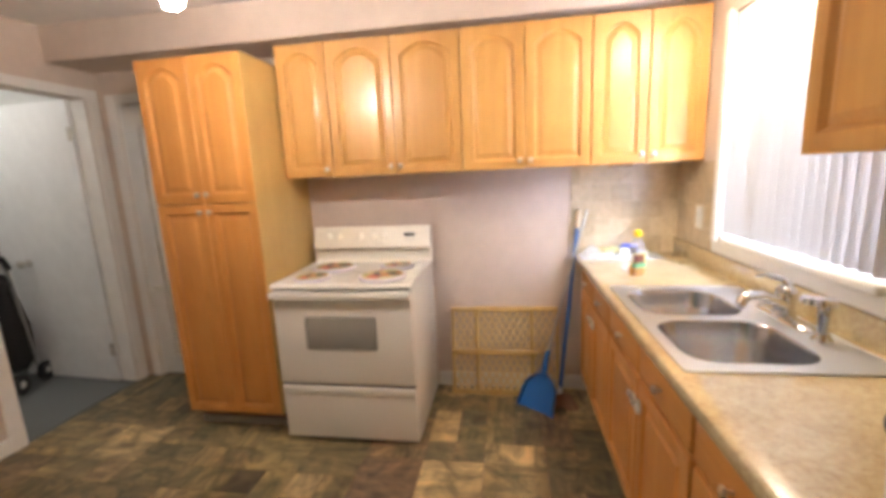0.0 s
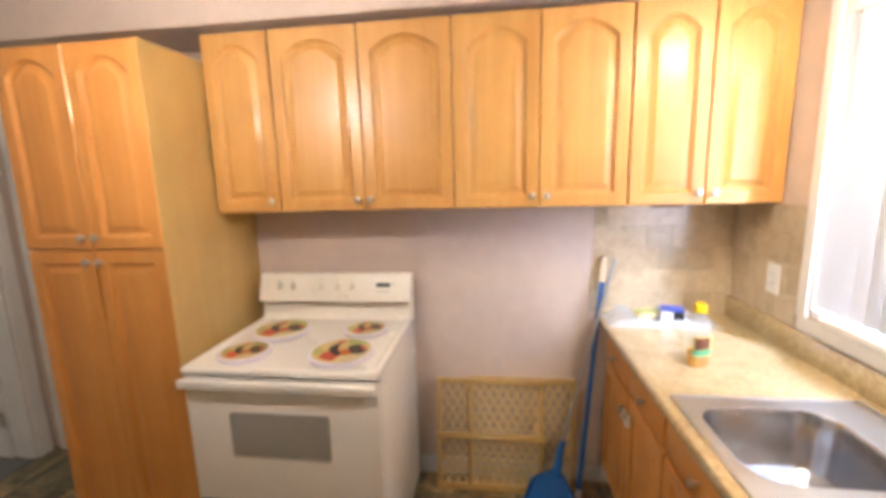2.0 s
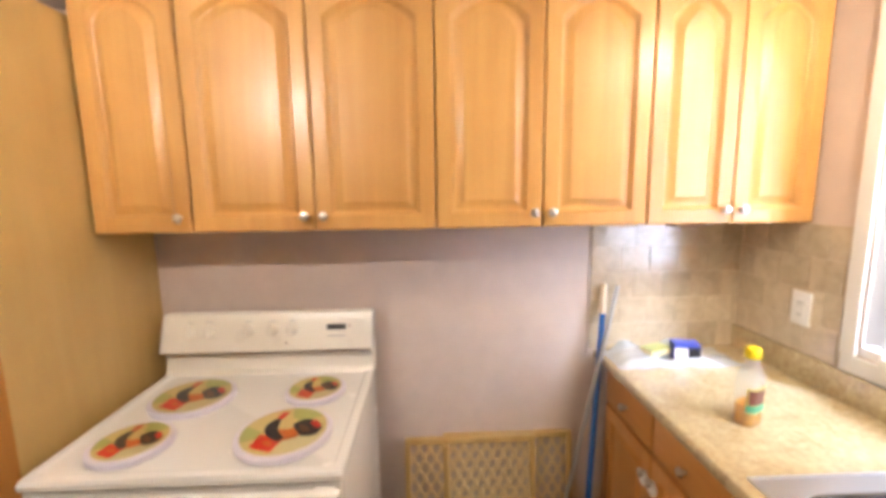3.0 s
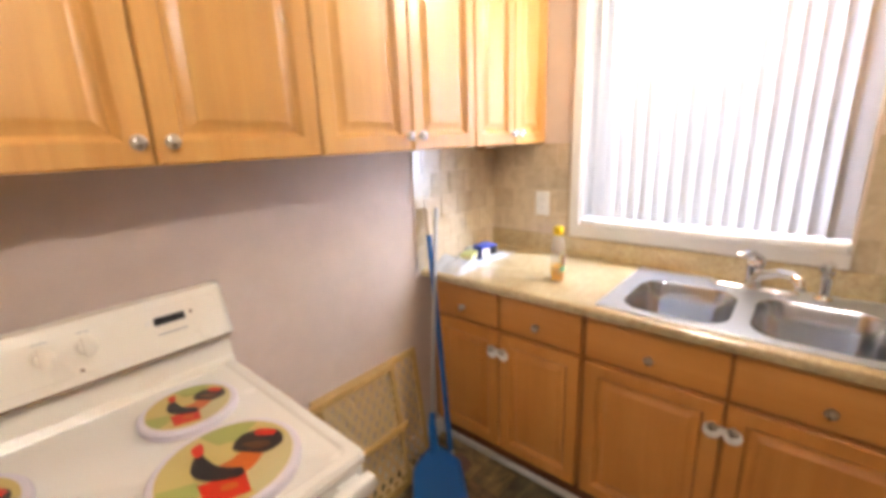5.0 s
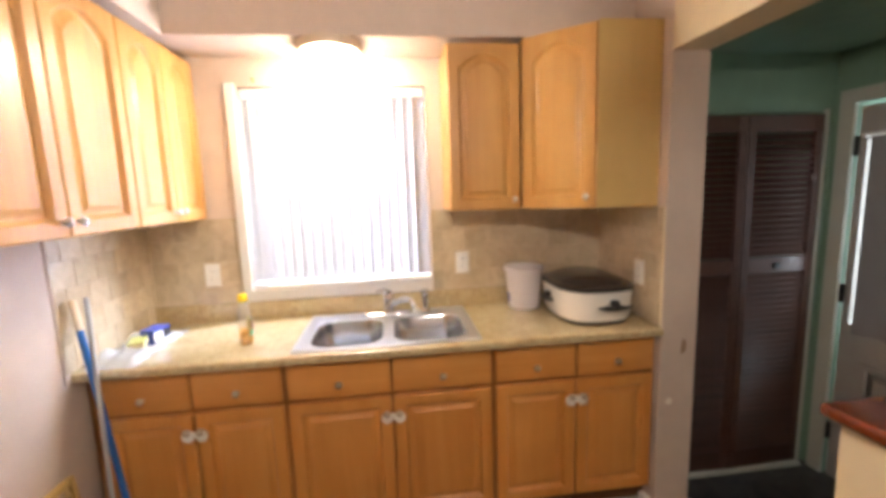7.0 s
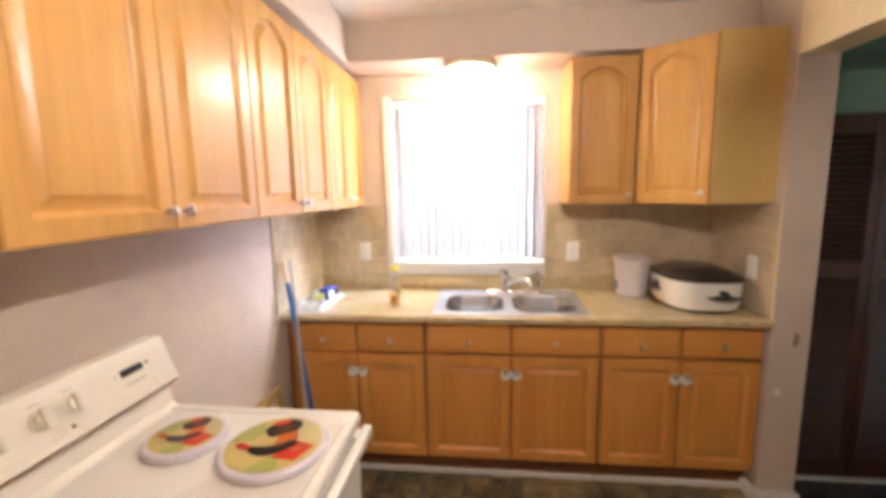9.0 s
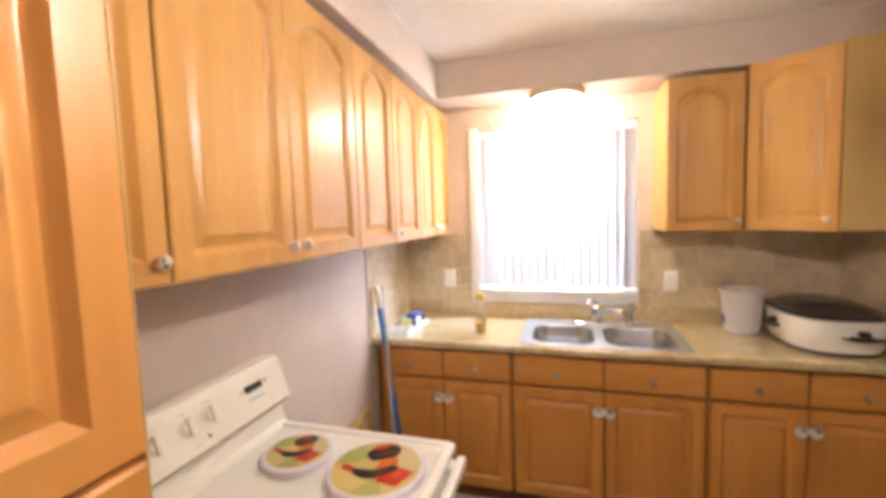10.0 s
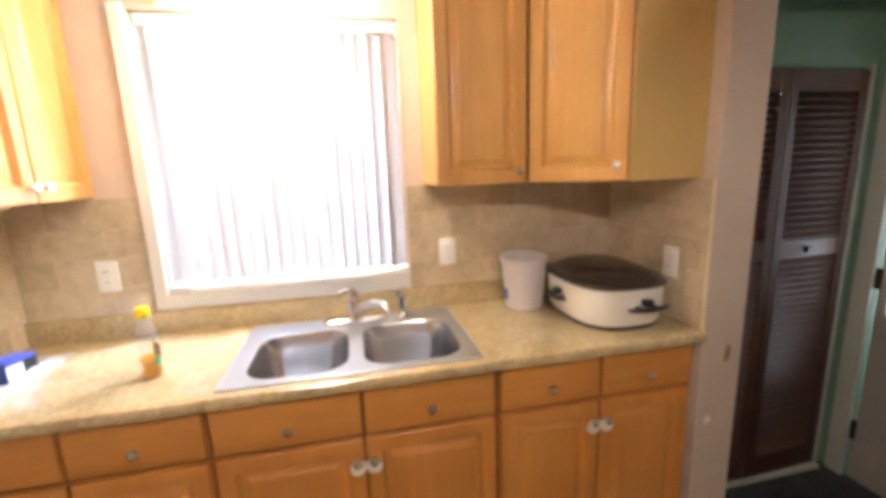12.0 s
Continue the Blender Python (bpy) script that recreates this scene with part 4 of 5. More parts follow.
for px, pz, hw, th in ((0.020, 0.090, 0.017, 0.008), (0.012, 0.118, 0.018, 0.009), (-0.012, 0.134, 0.017, 0.008), (-0.045, 0.140, 0.014, 0.006), (-0.078, 0.138, 0.012, 0.005), (-0.086, 0.134, 0.008, 0.003)):
    loops.append([(px, -hw, pz - th), (px, hw, pz - th), (px, hw * 0.8, pz + th * 0.4), (px, 0, pz + th), (px, -hw * 0.8, pz + th * 0.4)])
part("lever", turned(loft(loops), pose(0, 0, 0, 0, 0, -38)), M_CHROME, tap, "broad curved chrome lever", 50)
spr = thing("side_sprayer", 1.035, 1.340, CT + 0.0055, 0, "chrome side sprayer beside the faucet", "sprayer")
part("collar", lathe([(0.027, 0), (0.027, 0.006), (0.020, 0.014), (0.016, 0.024)], 22), M_CHROME, spr, "", 40)
part("stem", lathe([(0.0135, 0.022), (0.014, 0.040), (0.017, 0.075), (0.019, 0.104), (0.017, 0.112)], 22), M_CHROME, spr, "", 50)
part("head", turned(loft([[(x, y, z) for _, y, z in ((0, -h_, -0.010), (0, h_, -0.010), (0, h_ * 0.9, 0.008), (0, 0, 0.013), (0, -h_ * 0.9, 0.008))] for x, h_ in ((0.024, 0.012), (0.016, 0.017), (-0.02, 0.018), (-0.052, 0.016), (-0.058, 0.012))]), pose(0, 0, 0.117, 0, 4, -12)), M_CHROME, spr, "", 50)

# ---- stove ----
ST_X, ST_W, ST_Y = -1.083, 0.757, 2.012
st = thing("stove", ST_X, ST_Y, 0, 0, "white enamel electric stove with a grey oven window", "stove")
part("body", box(0.002, ST_W - 0.002, 0.03, 0.645, 0.025, 0.882, 0.004, 2), M_ENAMEL, st, "", 40)
bm = loft([rounded(ST_W / 2, 0.300, ST_W / 2 + 0.001, 0.308, 0.012, 0.880), rounded(ST_W / 2, 0.300, ST_W / 2 + 0.002, 0.309, 0.012, 0.892),
           rounded(ST_W / 2, 0.300, ST_W / 2 - 0.003, 0.304, 0.012, 0.902), rounded(ST_W / 2, 0.300, ST_W / 2 - 0.022, 0.285, 0.02, 0.903), rounded(ST_W / 2, 0.300, ST_W / 2 - 0.030, 0.277, 0.02, 0.897)])
part("cooktop", bm, M_ENAMEL, st, "white enamel top with a raised edge", 30)
prof = [(0.645, 0.88), (0.556, 0.895), (0.570, 0.915), (0.582, 0.985), (0.545, 0.990), (0.548, 1.000), (0.585, 1.108), (0.592, 1.118), (0.605, 1.121), (0.640, 1.115), (0.645, 1.10)]
part("backguard", loft([[(x, y, z) for y, z in prof] for x in (0.0, ST_W)]), M_ENAMEL2, st, "sloping control panel", 25)
slope = math.degrees(math.atan2(0.037, 0.108))


def on_panel(x, s, lift=0.0015):
    """Pose on the sloping control panel: x along it, s up its face, local -y outwards."""
    return pose(x, 0.548 + 0.037 * s / 0.114, 1.0 + 0.108 * s / 0.114, -slope) @ pose(0, -lift, 0)


part("fascia", turned(box(0.022, ST_W - 0.022, -0.0015, 0.001, 0.010, 0.104, 0.001, 1), pose(0, 0.548, 1.0, -slope)), M_ENAMEL2, st, "cream control strip", 40)
# Dark strips stand in for the shade under the panel and cooktop.
part("panel_shade_strip", boxes((0.004, ST_W - 0.004, 0.549, 0.582, 0.983, 0.9885)), M_SEAM, st, "dark strip standing for shade under the control panel")
part("top_shade_strip", boxes((0.006, ST_W - 0.006, 0.012, 0.028, 0.869, 0.8795)), M_BLACK, st, "black strip standing for shade over the oven door")
for x0 in (-0.003, ST_W - 0.007):
    part("end_cap", loft([[(x, y, z) for y, z in prof[3:]] for x in (x0, x0 + 0.010)]), M_ENAMEL, st, "white end cap")
part("clock", turned(box(-0.034, 0.034, -0.002, 0.001, -0.010, 0.010, 0.002, 1), on_panel(0.627, 0.072)), M_BLACK, st, "black clock display")
for x in (0.098, 0.168, 0.310, 0.395, 0.465):
    k = part("dial", turned(lathe([(0.022, 0), (0.022, 0.003), (0.018, 0.005), (0.016, 0.014), (0.013, 0.016)], 22), on_panel(x, 0.066) @ pose(0, 0, 0, 90)), M_ENAMEL2, st, "cream control dial", 40)
    part("pointer", turned(box(-0.008, 0.008, -0.026, -0.012, -0.023, 0.023, 0.003, 2), on_panel(x, 0.066)), M_ENAMEL2, k, "", 40)
for x, s, w in ((0.447, 0.018, 0.004), (0.675, 0.075, 0.004), (0.582, 0.072, 0.007)):
    part("button", turned(lathe([(w, 0), (w, 0.003), (w * 0.6, 0.004)], 12), on_panel(x, s) @ pose(0, 0, 0, 90)), M_SEAM if w < 0.005 else M_ENAMEL, st)
part("lettering", turned(boxes((-0.035, 0.030, -0.0008, 0.0006, -0.002, 0.002)), on_panel(0.63, 0.040)), M_STEELTUBE, st, "small grey lettering")
for x in (0.098, 0.168, 0.310, 0.395, 0.465):
    part("marking", turned(boxes((-0.012, 0.012, -0.0008, 0.0006, -0.0012, 0.0012)), on_panel(x, 0.098)), M_STEELTUBE, st)
dr = part("oven_door", box(0.004, ST_W - 0.004, 0.0, 0.032, 0.352, 0.868, 0.006, 3), M_ENAMEL, st, "white oven door", 40)
part("window", box(0.178, 0.562, -0.003, 0.004, 0.548, 0.728, 0.010, 3), M_OVENGLASS, dr, "dark grey oven window", 40)
part("handle", boxes((0.004, ST_W - 0.004, -0.040, -0.014, 0.832, 0.866), (0.02, 0.07, -0.018, 0.004, 0.836, 0.862), (ST_W - 0.07, ST_W - 0.02, -0.018, 0.004, 0.836, 0.862), bevel=0.006), M_ENAMEL, dr, "full-width white handle", 40)
dw = part("drawer", box(0.004, ST_W - 0.004, 0.004, 0.032, 0.028, 0.340, 0.006, 3), M_ENAMEL, st, "storage drawer", 40)
part("drawer_lip", box(0.006, ST_W - 0.006, -0.004, 0.006, 0.290, 0.336, 0.005, 3), M_ENAMEL, dw, "", 40)
# Black strip added for the shade in the slot above the drawer.
part("drawer_shade_strip", boxes((0.008, ST_W - 0.008, 0.004, 0.0295, 0.3405, 0.3515)), M_BLACK, st, "black strip standing for shade between the oven door and the drawer")
for x in (0.05, ST_W - 0.05):
    for y in (0.08, 0.6):
        part("foot", turned(lathe([(0.016, 0), (0.016, 0.026)], 12), pose(x, y, 0)), M_BLACK, st)

M_RED, M_DKBIRD, M_ORANGE = mat("red_print", (0.55, 0.03, 0.015), 0.3), mat("dark_print", (0.02, 0.018, 0.02), 0.3), mat("orange_print", (0.52, 0.12, 0.02), 0.3)
M_YPRINT, M_GPRINT = mat("yellow_print", (0.55, 0.44, 0.16), 0.3), mat("olive_print", (0.36, 0.38, 0.11), 0.3)
M_BROWNPRINT = mat("brown_feather_print", (0.11, 0.045, 0.02), 0.3)
M_PALEPRINT = mat("khaki_print", (0.52, 0.46, 0.24), 0.3)


def blob(points, z, steps=5):
    """Flat plate with a smooth closed outline through a few points."""
    n = len(points)
    out = []
    for i in range(n):
        p0, p1, p2, p3 = (Vector(points[(i + k - 1) % n]) for k in range(4))
        for k in range(steps):
            t = k / steps
            out.append(0.5 * ((2 * p1) + (p2 - p0) * t + (2 * p0 - 5 * p1 + 4 * p2 - p3) * t * t + (3 * p1 - p0 - 3 * p2 + p3) * t ** 3))
    return loft([[(p.x, p.y, zz) for p in out] for zz in (z, z + 0.0006)])


def burner_cover(x, y, r, rz):
    c = thing("burner_cover", x, y, 0.8975, rz, "round burner cover printed in yellow, red and black, on the stove", "burner cover", "burner covers on the stove")
    part("pan", lathe([(r - 0.004, 0), (r, 0.003), (r, 0.016), (r - 0.004, 0.020), (r - 0.014, 0.0205)], 40), M_LAV, c, "pale raised rim", 40)
    q = r - 0.015

    def patch(name, points, z, material, curved=True):
        pts = [(v * q, -u * q, 0) for u, v in points]
        part(name, blob(pts, z) if curved else loft([[(p[0], p[1], h) for p in pts] for h in (z, z + 0.0006)]), material, c)

    def wedge(a0, a1, inner):
        return [(0.985 * math.cos(radians(a)), 0.985 * math.sin(radians(a))) for a in range(a0, a1 + 1, 8)] + inner

    part("yellow_field", lathe([(q, 0.0195), (q, 0.0212)], 40), M_YPRINT, c)
    patch("pale_field", wedge(8, 88, [(0.05, 0.35), (0.35, 0.10)]), 0.0213, M_PALEPRINT, False)
    patch("olive_field", wedge(136, 192, [(-0.52, -0.02), (-0.40, 0.30)]), 0.0213, M_GPRINT, False)
    patch("olive_field", wedge(268, 308, [(0.40, -0.45), (0.16, -0.46)]), 0.0213, M_GPRINT, False)
    patch("red_patch", [(0.40, 0.16), (0.90, 0.10), (0.77, -0.46), (0.25, -0.48)], 0.0220, M_RED, False)
    patch("orange_mark", [(0.55, -0.04), (0.68, -0.02), (0.62, -0.22), (0.50, -0.20)], 0.0227, M_ORANGE)
    patch("orange_body", [(-0.08, 0.34), (0.20, 0.50), (0.44, 0.20), (0.30, 0.02), (0.06, -0.22), (0.02, 0.07)], 0.0227, M_ORANGE)
    patch("dark_tail", [(-0.54, -0.30), (-0.12, -0.50), (0.24, -0.36), (0.50, 0.06), (0.34, 0.14), (0.22, 0.0), (0.0, -0.16), (-0.28, -0.24)], 0.0234, M_DKBIRD)
    patch("red_tip", [(-0.72, -0.22), (-0.44, -0.24), (-0.40, -0.36), (-0.66, -0.38)], 0.0241, M_RED)
    patch("dark_plume", [(-0.46, 0.34), (-0.40, 0.66), (-0.16, 0.88), (0.16, 0.84), (0.24, 0.54), (0.04, 0.32), (-0.20, 0.14)], 0.0234, M_DKBIRD)
    patch("brown_feathers", [(-0.22, 0.30), (-0.06, 0.60), (0.10, 0.66), (0.06, 0.44)], 0.0241, M_BROWNPRINT)
    patch("red_crest", [(-0.44, 0.62), (-0.20, 0.84), (-0.10, 0.76), (-0.30, 0.54)], 0.0241, M_RED)


burner_cover(-0.515, 2.165, 0.128, -8)
burner_cover(-0.495, 2.412, 0.098, -8)
burner_cover(-0.905, 2.140, 0.100, -8)
burner_cover(-0.878, 2.385, 0.126, -8)

# ---- things on the counter ----
bt = thing("soap_bottle", 0.765, 2.140, CT, 25, "clear plastic bottle of amber soap with a yellow cap", "bottle")
k1, k2 = 0.037, 0.027
part("liquid", loft([rounded(0, 0, k1 - 0.003, k2 - 0.003, 0.02, z) for z in (0.003, 0.058)]), M_OIL, bt, "amber liquid, a third full", 50)
part("shell", loft([rounded(0, 0, k1 - 0.004, k2 - 0.004, 0.018, 0.0), rounded(0, 0, k1, k2, 0.022, 0.006), rounded(0, 0, k1, k2, 0.022, 0.125), rounded(0, 0, k1 - 0.006, k2 - 0.003, 0.021, 0.150),
                    rounded(0, 0, 0.016, 0.016, 0.0155, 0.182), rounded(0, 0, 0.014, 0.014, 0.0135, 0.192)]), M_PET, bt, "", 50)
part("label", loft([rounded(0, 0, k1 + 0.0006, k2 + 0.0006, 0.0225, z)[15:27] for z in (0.040, 0.112)], False, False, False), mat("yellow_printed_label", (0.60, 0.50, 0.16), 0.35), bt, "yellow, white and green printed label", 50)
part("label_band", loft([rounded(0, 0, k1 + 0.001, k2 + 0.001, 0.0225, z)[15:27] for z in (0.044, 0.064)], False, False, False), mat("green_print", (0.10, 0.40, 0.20), 0.35), bt, "", 50)
part("label_mark", loft([rounded(0, 0, k1 + 0.0013, k2 + 0.0013, 0.0225, z)[16:22] for z in (0.066, 0.106)], False, False, False), mat("brown_print", (0.16, 0.05, 0.03), 0.4), bt, "", 50)
part("cap", lathe([(0.019, 0.188), (0.020, 0.190), (0.020, 0.212), (0.017, 0.217), (0.004, 0.218)], 22), M_YELLOWCAP, bt, "yellow screw cap", 40)

tub = thing("plastic_tub", 1.035, 0.812, CT, 0, "milky white plastic tub with a rolled rim", "tub")
part("wall", lathe([(0.074, 0.0), (0.079, 0.004), (0.095, 0.196), (0.103, 0.199), (0.105, 0.216), (0.101, 0.221), (0.095, 0.216), (0.077, 0.010)], 36, True, True), M_TUB, tub, "", 40)
part("label", loft([[(r * math.cos(radians(a)), r * math.sin(radians(a)), z) for a in range(62, 112, 5)] for r, z in ((0.0825, 0.035), (0.0867, 0.085))], False, False, False), M_BLUEPACK, tub, "small blue label", 60)

ro = thing("roaster_oven", 0.866, 0.552, CT, 0, "white oval electric roaster with a dark lid", "roaster oven")


def oval(s, z, hx=0.228, hy=0.184, p=2.9, n=48):
    out = []
    for i in range(n):
        a = 2 * math.pi * i / n
        c, q = math.cos(a), math.sin(a)
        out.append(((hx + s) * math.copysign(abs(c) ** (2 / p), c), (hy + s) * math.copysign(abs(q) ** (2 / p), q), z))
    return out


part("body", loft([oval(-0.030, 0.012), oval(-0.016, 0.015), oval(-0.008, 0.03), oval(-0.004, 0.10), oval(0.0, 0.150), oval(0.0, 0.156)]), M_ENAMEL, ro, "white enamel body", 40)
part("base_ring", loft([oval(-0.024, 0.0), oval(-0.022, 0.013)]), M_BLACK, ro)
part("lid", loft([oval(0.003, 0.154), oval(0.005, 0.160), oval(0.003, 0.168), oval(-0.012, 0.176), oval(-0.03, 0.178), oval(-0.045, 0.192), oval(-0.08, 0.206), oval(-0.13, 0.213)]), M_LIDGLASS, ro, "dark domed lid", 30)


def bar_handle(turn):
    """Flat moulded bar with pointed ends on two short feet, under a stubby knob."""
    m = pose(0, 0, 0, 0, 0, turn)
    loops = []
    for u in (-0.078, -0.070, -0.045, 0.0, 0.045, 0.070, 0.078):
        k = math.sqrt(max(0.02, 1 - (u / 0.080) ** 2))
        out, z = 0.020 + 0.012 * k, 0.092 - 0.006 * k
        loops.append([(-out, u, z - 0.008 * k), (-out + 0.012, u, z - 0.010 * k), (-out + 0.012, u, z + 0.006 * k), (-out, u, z + 0.005 * k)])
    bm = loft(loops)
    for u in (-0.030, 0.030):
        box(-0.026, 0.004, u - 0.008, u + 0.008, 0.082, 0.094, 0.002, 1, bm)
    box(-0.026, 0.004, -0.017, 0.017, 0.094, 0.118, 0.004, 2, bm)
    return bm, m


for turn, cx, cy in ((0, -0.225, -0.030), (-90, 0.0, 0.181)):
    bm, m = bar_handle(turn)
    part("handle", turned(bm, pose(cx, cy, 0) @ m), M_BLACK, ro, "black moulded side handle", 40)

bag = thing("plastic_bag", 0.80, 2.585, CT, 0, "crumpled thin white plastic bag lying on the counter", "plastic bag")
bm = bmesh.new()
grid = []
NX, NY = 34, 14
for i in range(NX + 1):
    row = []
    for j in range(NY + 1):
        u, v = i / NX * 2 - 1, j / NY * 2 - 1
        edge = max(0.0, 1 - abs(u) ** 3) * max(0.0, 1 - abs(v) ** 4)
        hgt = 0.070 * edge * (0.35 + noise.noise((u * 2.2, v * 1.6, 3.1))) + 0.045 * edge * max(0, -u + 0.2)
        hgt += 0.010 * edge * abs(noise.noise((u * 9, v * 7, 1.0)))
        row.append(bm.verts.new((u * 0.23 + 0.02 * noise.noise((v * 3, u, 0)), v * 0.095 + 0.02 * noise.noise((u * 4, 5, 0)), max(0.002, hgt))))
    grid.append(row)
for i in range(NX):
    for j in range(NY):
        bm.faces.new((grid[i][j], grid[i + 1][j], grid[i + 1][j + 1], grid[i][j + 1]))
part("sheet", bm, M_BAG, bag, "", 80)
pk = thing("sponge_pack", 0.838, 2.545, CT + 0.012, -16, "blue and black printed packet on the plastic bag", "packet")
part("carton", box(-0.045, 0.045, -0.034, 0.034, 0, 0.066, 0.004, 2), M_BLUEPACK, pk, "blue printed carton", 40)
part("dark_panel", boxes((0.004, 0.043, -0.0352, -0.0335, 0.004, 0.056)), M_BLACK, pk)
part("pale_panel", boxes((-0.043, 0.002, -0.0350, -0.0335, 0.004, 0.052)), M_WHITEPL, pk)
spg = thing("sponge", 0.735, 2.560, CT + 0.030, 20, "pale yellow kitchen sponge on the plastic bag", "sponge")
part("foam", box(-0.05, 0.05, -0.03, 0.03, 0, 0.022, 0.006, 3), M_SPONGE, spg, "", 40)
part("scouring_layer", box(-0.05, 0.05, -0.03, 0.03, 0.0225, 0.028, 0.002, 1), M_GPRINT, spg, "dull green scouring pad")

# ---- outlets ----
def outlet(x, y, z, rz, label):
    o = thing("wall_outlet", x, y, z, rz, label, "wall outlet", "wall outlets")
    part("cover_plate", box(-0.036, 0.036, -0.006, 0.002, -0.058, 0.058, 0.003, 2), M_WHITEPL, o, "", 40)
    for s in (-0.020, 0.020):
        f = part("socket", box(-0.0165, 0.0165, -0.0085, -0.005, s - 0.014, s + 0.014, 0.003, 2), M_WHITEPL, o)
        for q in (-0.006, 0.006):
            part("slot", boxes((q - 0.001, q + 0.001, -0.0088, -0.0080, s - 0.005, s + 0.005)), M_BLACK, f)
    part("screw", turned(lathe([(0.003, 0), (0.002, 0.001)], 8), pose(0, -0.006, 0, 90)), M_NICKEL, o)


TT = 0.005
outlet(EAST - TT - 0.001, 2.408, 1.150, -90, "white double wall outlet on the tiled wall beside the window")
outlet(EAST - TT - 0.001, 1.120, 1.148, -90, "white double wall outlet on the tiled wall over the counter")
outlet(0.742, STUB_N + TT + 0.001, 1.126, 180, "white double wall outlet on the short tiled wall")
patch = thing("filler_patch", POST, 0.287, 0.560, -90, "small pale filler patch on the wall's end", "wall patch")
part("smear", turned(lathe([(0.016, 0), (0.011, 0.0015), (0.004, 0.002)], 12), pose(0, 0, 0, 90)), M_SCUFF, patch)

stain = thing("wall_stain", POST, 0.228, 0.815, -90, "small brown scuff on the wall's end", "wall stain")
part("smear", turned(blob([(-0.012, -0.03, 0), (0.010, -0.022, 0), (0.013, 0.02, 0), (-0.006, 0.032, 0)], 0), pose(0, 0, 0, 90)), mat("brown_scuff", (0.30, 0.19, 0.12), 0.7), stain)
hk = thing("wall_hook", EAST, 2.127, 2.101, -90, "small dark hook on the wall over the blind", "wall hook")
part("plate", box(-0.008, 0.008, -0.004, 0.002, -0.012, 0.012, 0.002, 1), M_BRASS, hk)
part("prong", tube([(0, -0.003, 0.0), (0, -0.020, -0.006), (0, -0.026, 0.006)], 0.003, 8), M_BRASS, hk)

# ---- gate, broom, dustpan ----
def lattice(x0, x1, z0, z1, pitch, r):
    """Diamond mesh of flat strands inside a rectangle, in the xz plane."""
    bm = bmesh.new()
    lean = 1.75
    for sgn in (1, -1):
        k0 = int((x0 - (z1 - z0) / lean) / pitch) - 1
        for k in range(k0, int((x1 + (z1 - z0) / lean) / pitch) + 2):
            xa, za = k * pitch, z0 if sgn > 0 else z1
            pts = []
            for z in (z0, z1):
                pts.append((xa + sgn * (z - za) / lean * 1.0, z))
            (ax, az), (bx, bz) = pts
            lo, hi = 0.0, 1.0
            dx = bx - ax
            if dx > 0:
                lo, hi = max(lo, (x0 - ax) / dx), min(hi, (x1 - ax) / dx)
            elif dx < 0:
                lo, hi = max(lo, (x1 - ax) / dx), min(hi, (x0 - ax) / dx)
            if hi - lo < 0.03:
                continue
            a = Vector((ax + dx * lo, 0, az + (bz - az) * lo))
            b = Vector((ax + dx * hi, 0, az + (bz - az) * hi))
            d = (b - a).normalized()
            s = Vector((-d.z, 0, d.x)) * r
            y0, y1 = (0.0, 0.002) if sgn > 0 else (-0.002, 0.0)
            vs = [bm.verts.new(p + Vector((0, yy, 0))) for p in (a - s, b - s, b + s, a + s) for yy in (y0, y1)]
            for f in ((0, 2, 4, 6), (1, 7, 5, 3), (0, 1, 3, 2), (2, 3, 5, 4), (4, 5, 7, 6), (6, 7, 1, 0)):
                bm.faces.new([vs[i] for i in f])
    return bm


gate = thing("baby_gate", -0.222, 2.602, 0.0, 0, "folded wooden baby gate with diamond mesh, leaning on the wall", "baby gate")
gate.matrix_world = pose(-0.222, 2.575, 0.0, -7.0)
GH = 0.575


def gate_panel(name, x0, x1, y, m0):
    p = part(name, boxes((x0, x0 + 0.022, y, y + 0.020, 0, GH), (x1 - 0.022, x1, y, y + 0.020, 0, GH), (x0 + 0.022, x1 - 0.022, y, y + 0.020, 0, 0.030), (x0 + 0.022, x1 - 0.022, y, y + 0.020, GH - 0.028, GH), bevel=0.003), M_GATE, gate)
    m = part("mesh", lattice(m0, x1 - 0.018, 0.026, GH - 0.026, 0.046, 0.0058), M_MESH, p, "amber diamond mesh")
    m.location.y = y + 0.010
    return p


gate_panel("panel", 0.0, 0.53, 0.0, 0.018)
gate_panel("panel", 0.155, 0.69, 0.030, 0.173)
part("crossbar", box(0.0, 0.55, -0.016, -0.001, 0.268, 0.300, 0.004, 2), M_GATE, gate, "wooden locking bar", 40)
part("upright", box(0.155, 0.177, -0.003, 0.021, 0.03, GH - 0.028, 0.003, 1), M_GATE, gate)


def rod(a, b):
    a, b = Vector(a), Vector(b)
    return a, b, (b - a).normalized()


br = thing("broom", 0, 0, 0, 0, "blue-handled broom standing against the counter", "broom")
a, b, d = rod((0.455, 2.475, 0.14), (0.581, 2.672, 1.185))
part("handle", tube([a - d * 0.02, a + d * 0.96], 0.0115, 12), M_BLUE, br, "blue coated handle", 50)
part("tip", tube([a + d * 0.955, b - d * 0.01, b], [0.013, 0.013, 0.008], 12), mat("pale_wood_tip", (0.72, 0.60, 0.44), 0.5), br, "pale wooden tip", 50)
part("socket", tube([a - d * 0.05, a - d * 0.01], [0.016, 0.0135], 12), M_WHITEPL, br, "pale plastic socket", 50)
hd = bmesh.new()
rng = random.Random(5)
hdx, hdy = (Vector((0.94, -0.34, 0))), Vector((0.34, 0.94, 0))
